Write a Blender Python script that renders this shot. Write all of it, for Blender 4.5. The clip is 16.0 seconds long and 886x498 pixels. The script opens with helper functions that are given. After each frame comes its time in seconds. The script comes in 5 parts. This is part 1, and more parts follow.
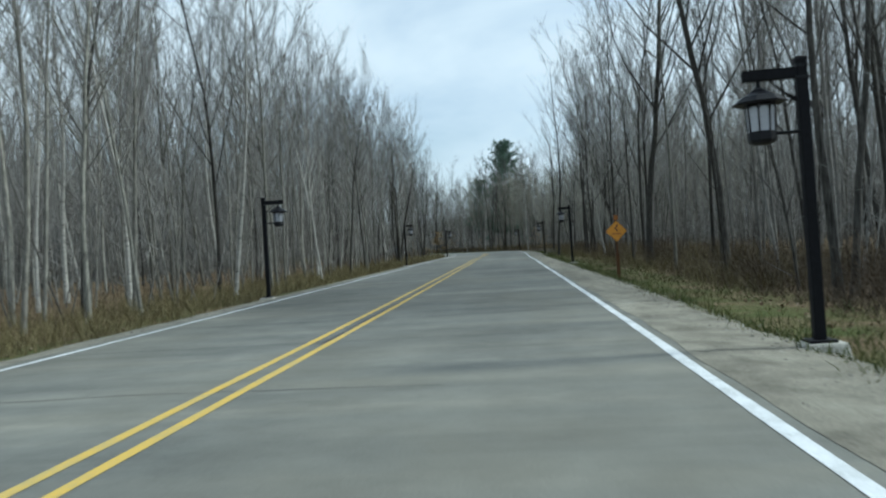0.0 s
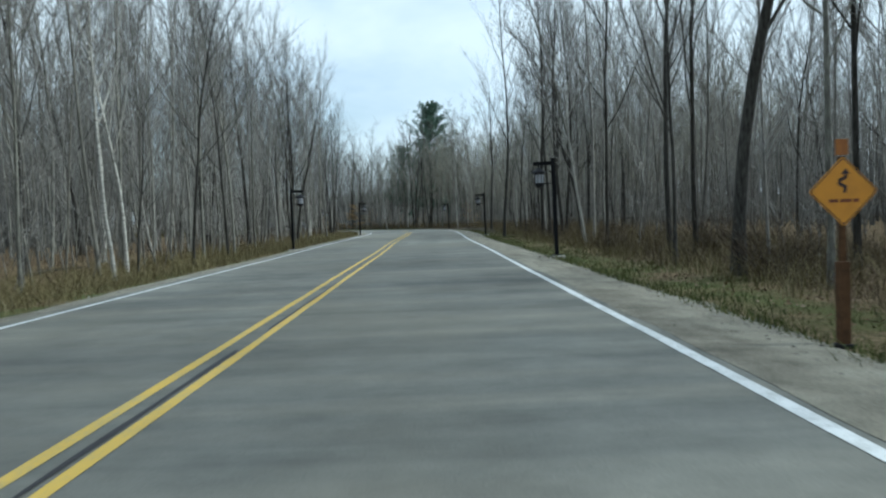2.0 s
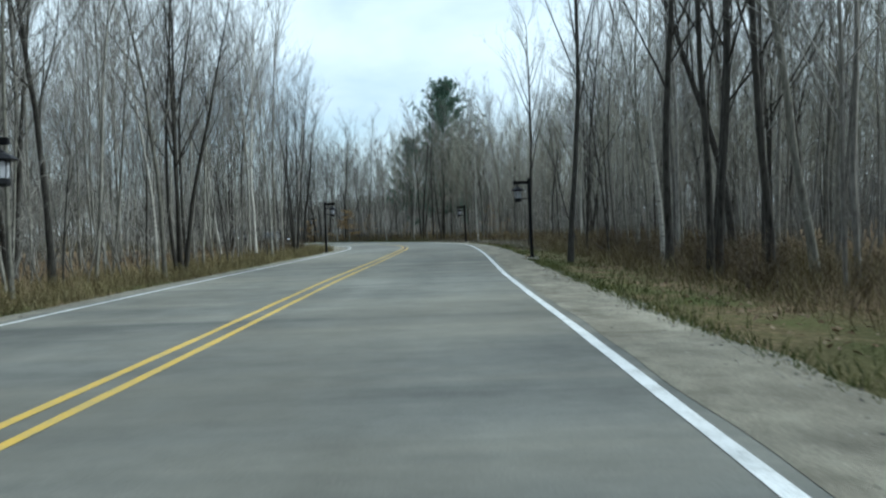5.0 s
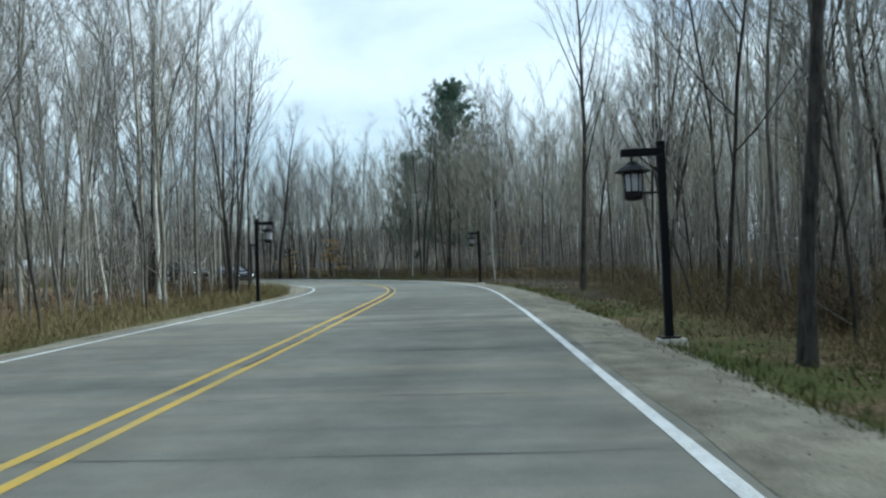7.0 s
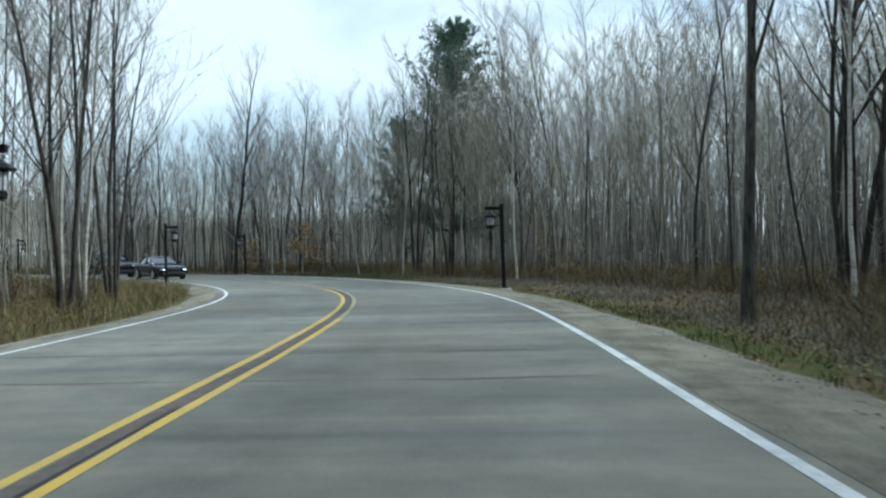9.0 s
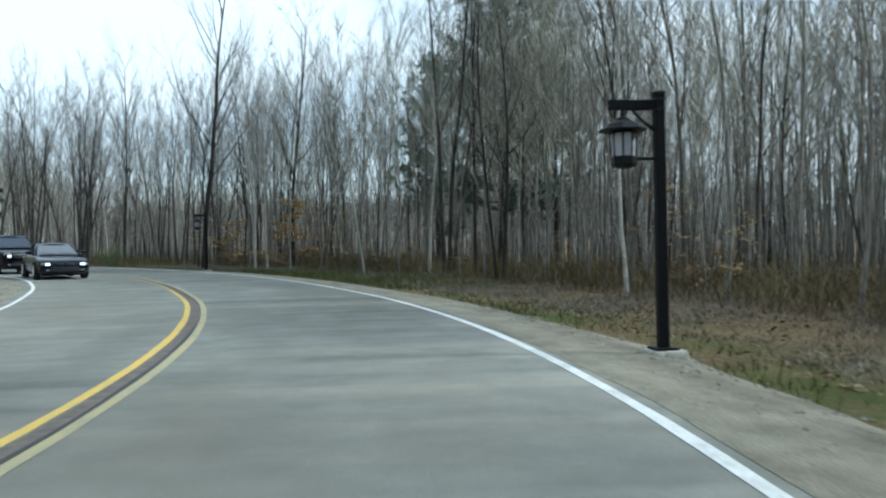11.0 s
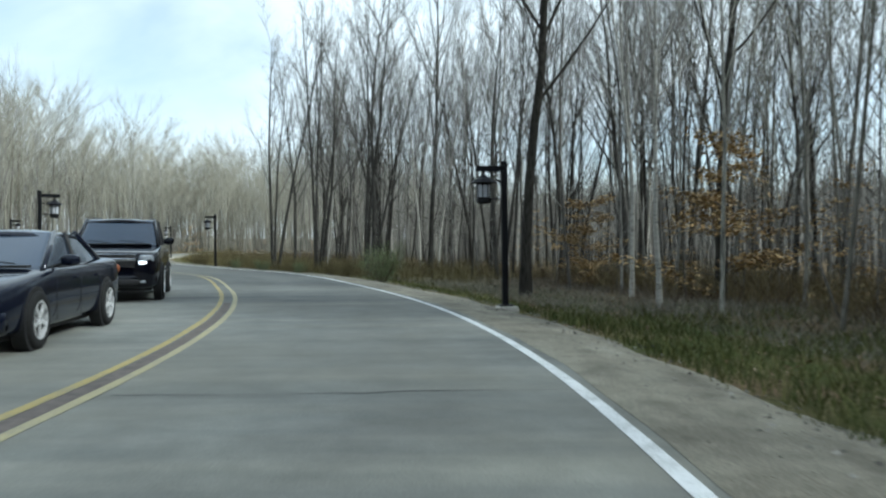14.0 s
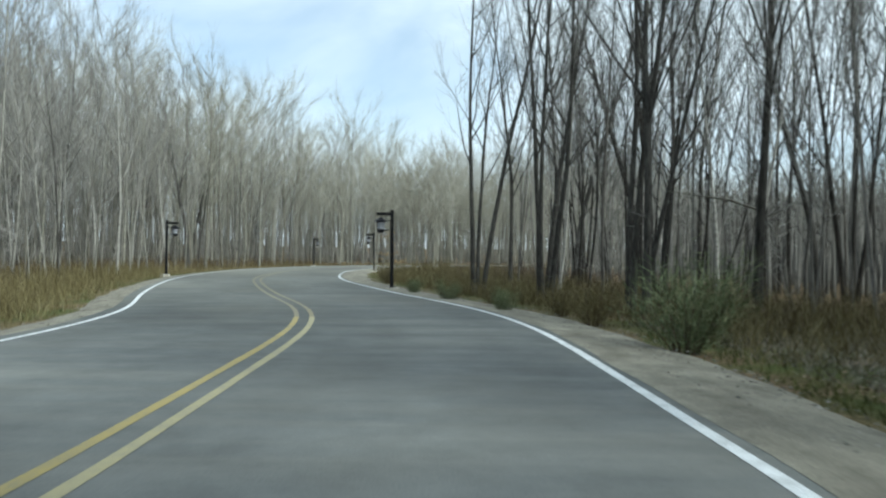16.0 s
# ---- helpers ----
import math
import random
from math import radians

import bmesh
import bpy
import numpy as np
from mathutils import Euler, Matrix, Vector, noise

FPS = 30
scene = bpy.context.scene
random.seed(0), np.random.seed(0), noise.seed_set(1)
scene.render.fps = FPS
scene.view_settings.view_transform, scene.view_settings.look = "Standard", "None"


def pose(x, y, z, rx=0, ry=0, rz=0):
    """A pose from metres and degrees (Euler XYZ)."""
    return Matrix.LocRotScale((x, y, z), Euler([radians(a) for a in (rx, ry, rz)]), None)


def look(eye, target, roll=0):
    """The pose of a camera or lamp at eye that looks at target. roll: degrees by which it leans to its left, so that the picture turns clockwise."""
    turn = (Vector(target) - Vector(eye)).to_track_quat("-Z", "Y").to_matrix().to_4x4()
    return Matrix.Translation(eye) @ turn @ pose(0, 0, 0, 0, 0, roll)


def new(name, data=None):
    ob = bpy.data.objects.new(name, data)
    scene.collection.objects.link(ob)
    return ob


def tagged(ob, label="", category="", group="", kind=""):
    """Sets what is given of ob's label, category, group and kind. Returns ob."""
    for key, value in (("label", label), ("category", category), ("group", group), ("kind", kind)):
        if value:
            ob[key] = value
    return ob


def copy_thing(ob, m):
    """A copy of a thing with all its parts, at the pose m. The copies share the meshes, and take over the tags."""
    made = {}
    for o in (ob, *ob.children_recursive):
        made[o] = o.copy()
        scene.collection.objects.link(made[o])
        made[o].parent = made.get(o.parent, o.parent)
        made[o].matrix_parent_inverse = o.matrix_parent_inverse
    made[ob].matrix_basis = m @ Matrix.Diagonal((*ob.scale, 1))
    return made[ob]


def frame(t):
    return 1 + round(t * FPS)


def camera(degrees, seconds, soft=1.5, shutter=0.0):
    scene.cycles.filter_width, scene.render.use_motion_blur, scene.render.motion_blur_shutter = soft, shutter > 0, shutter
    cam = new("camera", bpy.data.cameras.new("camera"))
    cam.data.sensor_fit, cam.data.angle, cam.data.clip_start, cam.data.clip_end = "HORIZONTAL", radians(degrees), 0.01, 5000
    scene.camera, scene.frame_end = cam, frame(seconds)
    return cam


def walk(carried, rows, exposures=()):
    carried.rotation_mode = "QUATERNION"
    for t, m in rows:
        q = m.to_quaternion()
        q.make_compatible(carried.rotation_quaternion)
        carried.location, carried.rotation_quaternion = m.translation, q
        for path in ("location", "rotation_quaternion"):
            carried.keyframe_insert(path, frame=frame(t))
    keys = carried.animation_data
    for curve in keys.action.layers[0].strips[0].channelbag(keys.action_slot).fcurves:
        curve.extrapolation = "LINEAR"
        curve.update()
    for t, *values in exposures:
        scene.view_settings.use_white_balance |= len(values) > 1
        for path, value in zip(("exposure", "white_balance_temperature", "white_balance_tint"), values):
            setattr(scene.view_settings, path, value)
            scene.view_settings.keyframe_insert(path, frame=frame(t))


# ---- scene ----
cam = camera(58.3, 16.0, soft=2.2, shutter=0.2)
PATH = [
    (0, (1.297, 1.181, 1.225), (1.161, 11.179, 1.188), -3.36),
    (0.5, (1.184, 5.300, 1.234), (1.322, 15.299, 1.248), -1.58),
    (1, (1.184, 9.493, 1.248), (1.626, 19.483, 1.254), -1.95),
    (1.5, (1.596, 14.131, 1.261), (2.391, 24.099, 1.136), -1.25),
    (2, (1.921, 18.262, 1.256), (2.751, 28.220, 0.869), -2.08),
    (2.5, (2.401, 22.464, 1.236), (3.424, 32.406, 0.899), -1.23),
    (3, (2.902, 26.760, 1.245), (3.995, 36.696, 0.956), -1.32),
    (3.5, (3.367, 31.041, 1.228), (4.282, 40.990, 0.809), -1.27),
    (4, (3.798, 35.388, 1.204), (4.579, 45.349, 0.767), -1.27),
    (4.5, (4.179, 39.729, 1.200), (4.837, 49.699, 0.809), -1.45),
    (5, (4.496, 44.106, 1.207), (5.089, 54.085, 0.942), -1.93),
    (5.5, (4.773, 48.508, 1.217), (5.339, 58.492, 1.110), -2.49),
    (6, (5.036, 52.923, 1.224), (5.592, 62.908, 1.255), -2.91),
    (6.5, (5.307, 57.339, 1.224), (5.852, 67.324, 1.318), -2.96),
    (7, (5.603, 61.765, 1.246), (6.132, 71.750, 1.405), -1.65),
    (7.5, (5.904, 66.160, 1.239), (6.417, 76.146, 1.394), -1.35),
    (8, (6.056, 70.571, 1.270), (6.600, 80.556, 1.394), -1.02),
    (8.5, (6.261, 74.846, 1.290), (6.806, 84.831, 1.380), -0.72),
    (9, (6.479, 79.030, 1.229), (7.008, 89.016, 1.295), -1.04),
    (9.2, (6.492, 80.932, 1.205), (7.008, 90.918, 1.248), -0.43),
    (9.6, (6.734, 84.458, 1.202), (7.236, 94.445, 1.231), -0.39),
    (10, (7.102, 88.098, 1.212), (7.564, 98.088, 1.212), -0.42),
    (10.4, (7.457, 91.814, 1.229), (7.800, 101.807, 1.196), -0.47),
    (10.8, (7.655, 95.563, 1.245), (7.752, 105.562, 1.183), -0.50),
    (11.3, (7.472, 100.235, 1.253), (7.003, 110.224, 1.176), -0.39),
    (11.5, (7.299, 102.124, 1.254), (6.580, 112.099, 1.179), 0.08),
    (12, (6.773, 106.735, 1.246), (5.279, 116.622, 1.158), 0.50),
    (12.5, (5.860, 111.022, 1.229), (3.524, 120.745, 1.247), -0.61),
    (13, (4.660, 115.315, 1.218), (1.441, 124.782, 1.241), -0.04),
    (13.5, (3.257, 119.144, 1.205), (-0.736, 128.312, 1.186), 0.61),
    (14, (1.507, 123.099, 1.235), (-3.173, 131.936, 1.191), 0.21),
    (14.5, (-0.481, 126.697, 1.237), (-5.839, 135.140, 1.216), -0.41),
    (15, (-2.699, 130.184, 1.227), (-8.663, 138.211, 1.248), 0.10),
    (15.5, (-5.307, 133.547, 1.243), (-11.833, 141.124, 1.279), 1.07),
    (16, (-8.385, 136.927, 1.250), (-15.444, 144.010, 1.333), 0.89),
]
walk(cam, [(t, look(eye, target, roll)) for t, eye, target, roll in PATH],
     exposures=[(0, -0.32, 5470, -3), (1, -0.26, 5450, -3), (2.5, -0.10, 5450, -3), (4, -0.05, 5470, -3), (7, -0.04, 5510, -3), (9, -0.02, 5510, -3), (11.5, 0.16, 5510, -3), (14, 0.14, 5700, -2), (15.5, 0.1, 5700, -3), (16, -0.02, 5700, -3)])
# ---- light ----
SUN_EL, SUN_ROT = radians(36), radians(84)
world = bpy.data.worlds.new("sky")
scene.world = world
world.use_nodes = True
wt = world.node_tree
wt.nodes.clear()


def wnode(kind, **values):
    n = wt.nodes.new(kind)
    for k, v in values.items():
        n.inputs[k].default_value = v
    return n


sky = wt.nodes.new("ShaderNodeTexSky")
sky.sky_type, sky.sun_disc = "NISHITA", False
sky.sun_elevation, sky.sun_rotation = SUN_EL, SUN_ROT
sky.air_density, sky.dust_density = 1.0, 2.0
sky_dim = wnode("ShaderNodeVectorMath")
sky_dim.operation = "SCALE"
sky_dim.inputs["Scale"].default_value = 0.17
wt.links.new(sky.outputs[0], sky_dim.inputs[0])
coords = wt.nodes.new("ShaderNodeTexCoord")
stretch = wt.nodes.new("ShaderNodeMapping")
stretch.inputs["Location"].default_value = (0.35, 0.9, 0.0)
stretch.inputs["Scale"].default_value = (1.0, 1.0, 2.6)
wt.links.new(coords.outputs["Generated"], stretch.inputs[0])
cloud = wnode("ShaderNodeTexNoise", Scale=2.1, Detail=6.0, Roughness=0.5, Distortion=0.3)
wt.links.new(stretch.outputs[0], cloud.inputs["Vector"])
cover = wt.nodes.new("ShaderNodeValToRGB")
cover.color_ramp.elements[0].position, cover.color_ramp.elements[1].position = 0.37, 0.56
cover.color_ramp.elements[0].color = (0.40, 0.40, 0.40, 1)
wt.links.new(cloud.outputs["Fac"], cover.inputs[0])
blend = wt.nodes.new("ShaderNodeMixRGB")
blend.inputs[2].default_value = (1.03, 1.07, 1.11, 1)
wt.links.new(cover.outputs[0], blend.inputs[0])
wt.links.new(sky_dim.outputs[0], blend.inputs[1])
back = wnode("ShaderNodeBackground", Strength=1.0)
wt.links.new(blend.outputs[0], back.inputs[0])
wout = wt.nodes.new("ShaderNodeOutputWorld")
wt.links.new(back.outputs[0], wout.inputs[0])

sun = new("sun", bpy.data.lights.new("sun", "SUN"))
sun.data.energy, sun.data.angle, sun.data.color = 4.6, radians(8), (1.0, 0.95, 0.87)
sun_way = Vector((math.sin(SUN_ROT) * math.cos(SUN_EL), math.cos(SUN_ROT) * math.cos(SUN_EL), math.sin(SUN_EL)))
sun.matrix_world = look(sun_way * 200, (0, 0, 0))


# ---- materials ----
class Mat:
    """A node material with a Principled shader, and short ways to add nodes."""

    def __init__(self, name, rough=0.8, metal=0.0, spec=0.3):
        self.m = bpy.data.materials.new(name)
        self.m.use_nodes = True
        self.t = self.m.node_tree
        self.b = self.t.nodes["Principled BSDF"]
        self.b.inputs["Roughness"].default_value = rough
        self.b.inputs["Metallic"].default_value = metal
        self.b.inputs["Specular IOR Level"].default_value = spec
        self.tc = self.t.nodes.new("ShaderNodeTexCoord")

    def link(self, a, b):
        self.t.links.new(a, b)

    def where(self, scale=(1, 1, 1), out="Object", uv=None):
        mp = self.t.nodes.new("ShaderNodeMapping")
        mp.inputs["Scale"].default_value = scale
        if uv:
            src = self.t.nodes.new("ShaderNodeUVMap")
            src.uv_map = uv
            self.link(src.outputs[0], mp.inputs[0])
        else:
            self.link(self.tc.outputs[out], mp.inputs[0])
        return mp.outputs[0]

    def noise(self, scale, detail=4.0, rough=0.55, vec=None):
        n = self.t.nodes.new("ShaderNodeTexNoise")
        n.inputs["Scale"].default_value, n.inputs["Detail"].default_value, n.inputs["Roughness"].default_value = scale, detail, rough
        self.link(vec if vec is not None else self.tc.outputs["Object"], n.inputs["Vector"])
        return n.outputs["Fac"]

    def ramp(self, fac, stops):
        r = self.t.nodes.new("ShaderNodeValToRGB")
        e = r.color_ramp.elements
        while len(e) < len(stops):
            e.new(0.5)
        for el, (p, c) in zip(e, stops):
            el.position, el.color = p, (*c, 1) if len(c) == 3 else c
        self.link(fac, r.inputs[0])
        return r.outputs[0]

    def mix(self, fac, a, b, kind="MIX"):
        n = self.t.nodes.new("ShaderNodeMixRGB")
        n.blend_type = kind
        for i, v in enumerate((fac, a, b)):
            if isinstance(v, (int, float)):
                n.inputs[i].default_value = v
            elif isinstance(v, tuple):
                n.inputs[i].default_value = (*v, 1)
            else:
                self.link(v, n.inputs[i])
        return n.outputs[0]

    def attr(self, name):
        n = self.t.nodes.new("ShaderNodeAttribute")
        n.attribute_name = name
        return n.outputs["Fac"]

    def random(self):
        return self.t.nodes.new("ShaderNodeObjectInfo").outputs["Random"]

    def island(self):
        return self.t.nodes.new("ShaderNodeNewGeometry").outputs["Random Per Island"]

    def color(self, c):
        if isinstance(c, tuple):
            self.b.inputs["Base Color"].default_value = (*c, 1)
        else:
            self.link(c, self.b.inputs["Base Color"])
        return self

    def rough(self, fac, lo, hi):
        self.link(self.ramp(fac, [(0, (lo,) * 3), (1, (hi,) * 3)]), self.b.inputs["Roughness"])
        return self

    def bump(self, fac, strength=0.4, dist=0.02):
        n = self.t.nodes.new("ShaderNodeBump")
        n.inputs["Strength"].default_value, n.inputs["Distance"].default_value = strength, dist
        self.link(fac, n.inputs["Height"])
        self.link(n.outputs[0], self.b.inputs["Normal"])
        return self


def g(v, warm=0.0):
    """A grey, a little warm or cool."""
    return (v * (1 + warm), v, v * (1 - warm))


def mat_asphalt():
    m = Mat("asphalt", 0.88, spec=0.25)
    fine = m.noise(55, 5, 0.7, m.where((1, 1, 1), uv="road"))
    bands = m.noise(1.0, 4, 0.6, m.where((0.9, 0.055, 1), uv="road"))
    broad = m.noise(1.0, 3, 0.5, m.where((0.09, 0.16, 1), uv="road"))
    lanes = m.noise(1.0, 2, 0.5, m.where((0.012, 0.75, 1), uv="road"))
    base = m.ramp(bands, [(0.30, (0.134, 0.138, 0.130)), (0.47, (0.190, 0.194, 0.179)), (0.55, (0.207, 0.207, 0.186)), (0.72, (0.274, 0.268, 0.229))])
    base = m.mix(0.7, base, m.ramp(broad, [(0.32, g(0.32)), (0.68, g(0.70))]), "OVERLAY")
    blot = m.noise(1.0, 5, 0.7, m.where((1.3, 1.1, 1), uv="road"))
    base = m.mix(0.5, base, m.ramp(blot, [(0.35, g(0.34)), (0.65, g(0.66))]), "OVERLAY")
    base = m.mix(0.35, base, m.ramp(lanes, [(0.3, g(0.40)), (0.7, g(0.62))]), "OVERLAY")
    base = m.mix(0.5, base, m.ramp(fine, [(0.3, g(0.32)), (0.7, g(0.7))]), "OVERLAY")
    tan = m.noise(1.0, 4, 0.6, m.where((0.14, 0.22, 1), uv="road"))
    base = m.mix(m.ramp(tan, [(0.46, g(0.0)), (0.66, g(0.42))]), base, (0.215, 0.202, 0.160))
    # overall tint and brightness that change along the way
    sep = m.t.nodes.new("ShaderNodeSeparateXYZ")
    m.link(m.where((1 / 260, 1, 1), uv="road"), sep.inputs[0])
    lay = m.ramp(sep.outputs[0], [(0.0, (0.77, 0.76, 0.73)), (0.22, (0.76, 0.75, 0.72)), (0.30, (0.68, 0.68, 0.67)), (0.37, (0.92, 0.90, 0.86)), (0.43, (0.98, 0.95, 0.90)), (0.50, (0.81, 0.81, 0.81)), (0.56, (0.82, 0.83, 0.83)), (0.61, (0.90, 0.91, 0.91)), (0.65, (0.90, 0.91, 0.92)), (0.685, (0.66, 0.68, 0.71)), (0.72, (0.52, 0.54, 0.57)), (0.78, (0.74, 0.74, 0.73)), (1.0, (0.80, 0.79, 0.77))])
    m.color(m.mix(1.0, base, lay, "MULTIPLY")).bump(fine, 0.35, 0.01)
    return m.m


def mat_gravel():
    m = Mat("gravel", 0.95, spec=0.2)
    vec = m.where(uv="road")
    fine = m.noise(38, 6, 0.75, vec)
    mid = m.noise(1.6, 5, 0.65, vec)
    worn = m.noise(1.0, 4, 0.6, m.where((0.25, 1.4, 1), uv="road"))
    base = m.ramp(mid, [(0.3, (0.146, 0.135, 0.107)), (0.5, (0.237, 0.221, 0.176)), (0.7, (0.310, 0.291, 0.234))])
    base = m.mix(0.5, base, m.ramp(worn, [(0.3, g(0.24, 0.06)), (0.7, g(0.66))]), "OVERLAY")
    base = m.mix(0.75, base, m.ramp(fine, [(0.3, g(0.18)), (0.7, g(0.80))]), "OVERLAY")
    m.color(base).bump(fine, 0.8, 0.02)
    return m.m


def mat_paint(name, fresh, worn_color):
    m = Mat(name, 0.7, spec=0.3)
    vec = m.where(uv="road")
    wear = m.mix(0.5, m.noise(3.0, 6, 0.7, vec), m.noise(45, 4, 0.7, vec))
    m.color(m.mix(m.ramp(wear, [(0.46, (0, 0, 0)), (0.60, (1, 1, 1))]), fresh, worn_color))
    m.bump(m.noise(60, 4, 0.7, vec), 0.2, 0.008)
    return m.m


def mat_ground():
    m = Mat("leaf_litter", 0.97, spec=0.1)
    patch = m.noise(0.35, 5, 0.6)
    leaf = m.noise(9, 6, 0.75)
    fine = m.noise(40, 5, 0.7)
    litter = m.ramp(leaf, [(0.28, (0.047, 0.035, 0.022)), (0.47, (0.130, 0.098, 0.061)), (0.60, (0.227, 0.172, 0.108)), (0.76, (0.416, 0.332, 0.227))])
    litter = m.mix(0.45, litter, m.ramp(patch, [(0.3, (0.42, 0.36, 0.30)), (0.7, (0.62, 0.58, 0.50))]), "OVERLAY")
    grass = m.ramp(fine, [(0.3, (0.038, 0.052, 0.015)), (0.55, (0.088, 0.108, 0.033)), (0.75, (0.17, 0.17, 0.07))])
    zone = m.mix(1.0, m.attr("verge"), m.ramp(m.noise(0.55, 4, 0.6), [(0.36, g(0.0)), (0.56, g(1.0))]), "MULTIPLY")
    m.color(m.mix(zone, litter, grass)).bump(m.mix(0.5, leaf, fine), 1.0, 0.06)
    return m.m


def mat_bark(name, dark, light, tone=False):
    """Bark with long furrows; tone: a value for each tree on the mesh, else one for each object."""
    m = Mat(name, 0.95, spec=0.15)
    vec = m.where((9, 9, 1.6))
    fur = m.noise(2.2, 5, 0.65, vec)
    patch = m.noise(0.9, 4, 0.6)
    c = m.ramp(fur, [(0.32, dark), (0.68, light)])
    c = m.mix(0.6, c, m.ramp(patch, [(0.3, g(0.32)), (0.7, g(0.68))]), "OVERLAY")
    who = m.attr("tone") if tone else m.random()
    c = m.mix(0.8, c, m.ramp(who, [(0.0, g(0.28, 0.04)), (0.5, g(0.42)), (0.85, g(0.54)), (1.0, g(0.68))]), "OVERLAY")
    m.color(c).bump(fur, 0.6, 0.02)
    return m.m


def mat_birch():
    m = Mat("pale_bark", 0.8, spec=0.2)
    bands = m.noise(1.6, 5, 0.7, m.where((2.5, 2.5, 9)))
    c = m.ramp(bands, [(0.33, (0.06, 0.055, 0.05)), (0.42, (0.30, 0.288, 0.258)), (0.7, (0.48, 0.463, 0.42))])
    c = m.mix(0.7, c, m.ramp(m.random(), [(0, g(0.32)), (1, g(0.62))]), "OVERLAY")
    m.color(c).bump(bands, 0.4, 0.01)
    return m.m


def mat_twig(name, a, b, tone=False):
    m = Mat(name, 0.9, spec=0.15)
    who = m.attr("tone") if tone else m.island()
    m.color(m.mix(m.ramp(who, [(0, g(0.0)), (1, g(1.0))]), a, b))
    return m.m


def mat_leafy(name, stops, rough=0.85):
    """Leaves, needles or blades, each a little different."""
    m = Mat(name, rough, spec=0.2)
    c = m.ramp(m.island(), stops)
    c = m.mix(0.5, c, m.ramp(m.noise(0.5, 3), [(0.3, g(0.34)), (0.7, g(0.66))]), "OVERLAY")
    m.color(c)
    return m.m


def mat_simple(name, color, rough=0.5, metal=0.0, spec=0.5, grain=12.0, depth=0.3, coat=0.0):
    m = Mat(name, rough, metal, spec)
    n = m.noise(grain, 5, 0.65)
    lo, hi = tuple(c * (1 - depth) for c in color), tuple(min(1, c * (1 + depth)) for c in color)
    m.color(m.ramp(n, [(0.3, lo), (0.7, hi)])).rough(n, max(0.02, rough * 0.8), min(1, rough * 1.2))
    m.b.inputs["Coat Weight"].default_value = coat
    m.b.inputs["Coat Roughness"].default_value = 0.06
    return m.m


def mat_glow(name, color, strength):
    m = Mat(name, 0.2)
    m.color(color)
    m.b.inputs["Emission Color"].default_value = (*color, 1)
    m.b.inputs["Emission Strength"].default_value = strength
    return m.m


ASPHALT, GRAVEL, GROUND = mat_asphalt(), mat_gravel(), mat_ground()
WHITE = mat_paint("white_road_paint", (0.70, 0.71, 0.71), (0.42, 0.43, 0.42))
YELLOW = mat_paint("yellow_road_paint", (0.60, 0.405, 0.075), (0.42, 0.34, 0.14))
DULL_YELLOW = mat_paint("dull_yellow_road_paint", (0.36, 0.285, 0.100), (0.25, 0.225, 0.135))
GHOST_YELLOW = mat_paint("worn_off_yellow_road_paint", (0.23, 0.20, 0.115), (0.17, 0.165, 0.14))
CREAM = mat_paint("faded_yellow_road_paint", (0.36, 0.320, 0.180), (0.26, 0.245, 0.175))
SEAM = mat_simple("weathered_seam", (0.125, 0.108, 0.098), 0.9, spec=0.2, grain=6, depth=0.35)
CRACK = mat_simple("crack_fill", (0.07, 0.07, 0.07), 0.85, spec=0.2, grain=8, depth=0.4)
TAR = mat_simple("tar_seal", (0.018, 0.016, 0.017), 0.6, grain=20)
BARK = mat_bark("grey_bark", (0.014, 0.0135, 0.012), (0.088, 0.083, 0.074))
# paler than near bark: haze between the trees is put into the colour
BARK_HAZY = mat_bark("woods_bark", (0.0768, 0.0728, 0.0659), (0.2479, 0.2371, 0.2146), tone=True)
# bark lightened to paint sunlight on left-hand and outer-bend trees
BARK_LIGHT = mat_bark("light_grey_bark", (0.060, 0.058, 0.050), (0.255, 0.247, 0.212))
BARK_SUNNY = mat_bark("lit_woods_bark", (0.090, 0.087, 0.075), (0.330, 0.318, 0.278), tone=True)
BIRCH = mat_birch()
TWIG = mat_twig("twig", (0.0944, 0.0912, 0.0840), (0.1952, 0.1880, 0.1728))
# twigs deeper in the woods carry the same haze by a paler colour
TWIG_HAZY = mat_twig("woods_twig", (0.1527, 0.1471, 0.1349), (0.2923, 0.2820, 0.2593), tone=True)
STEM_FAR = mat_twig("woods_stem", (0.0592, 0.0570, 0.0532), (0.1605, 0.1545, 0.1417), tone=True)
NEEDLE = mat_leafy("pine_needles", [(0, (0.0690, 0.1197, 0.0920)), (0.5, (0.1166, 0.1841, 0.1350)), (1, (0.1764, 0.2454, 0.1810))], 0.6)
BEECH_LEAF = mat_leafy("dry_beech_leaf", [(0, (0.20, 0.120, 0.050)), (0.5, (0.34, 0.225, 0.098)), (1, (0.48, 0.365, 0.19))])
DRY_GRASS = mat_leafy("dry_grass", [(0, (0.056, 0.045, 0.019)), (0.4, (0.106, 0.088, 0.037)), (0.8, (0.170, 0.145, 0.068)), (1, (0.246, 0.217, 0.119))])
WEEDS = mat_leafy("dead_weeds", [(0, (0.0833, 0.0641, 0.0293)), (0.5, (0.1609, 0.1283, 0.0607)), (1, (0.2363, 0.2003, 0.1069))])
# tan colours raised so the woods beyond the bend look sunlit
BARK_PALE = mat_bark("sunlit_bend_bark", (0.1096, 0.1051, 0.0862), (0.3213, 0.3100, 0.2601), tone=True)
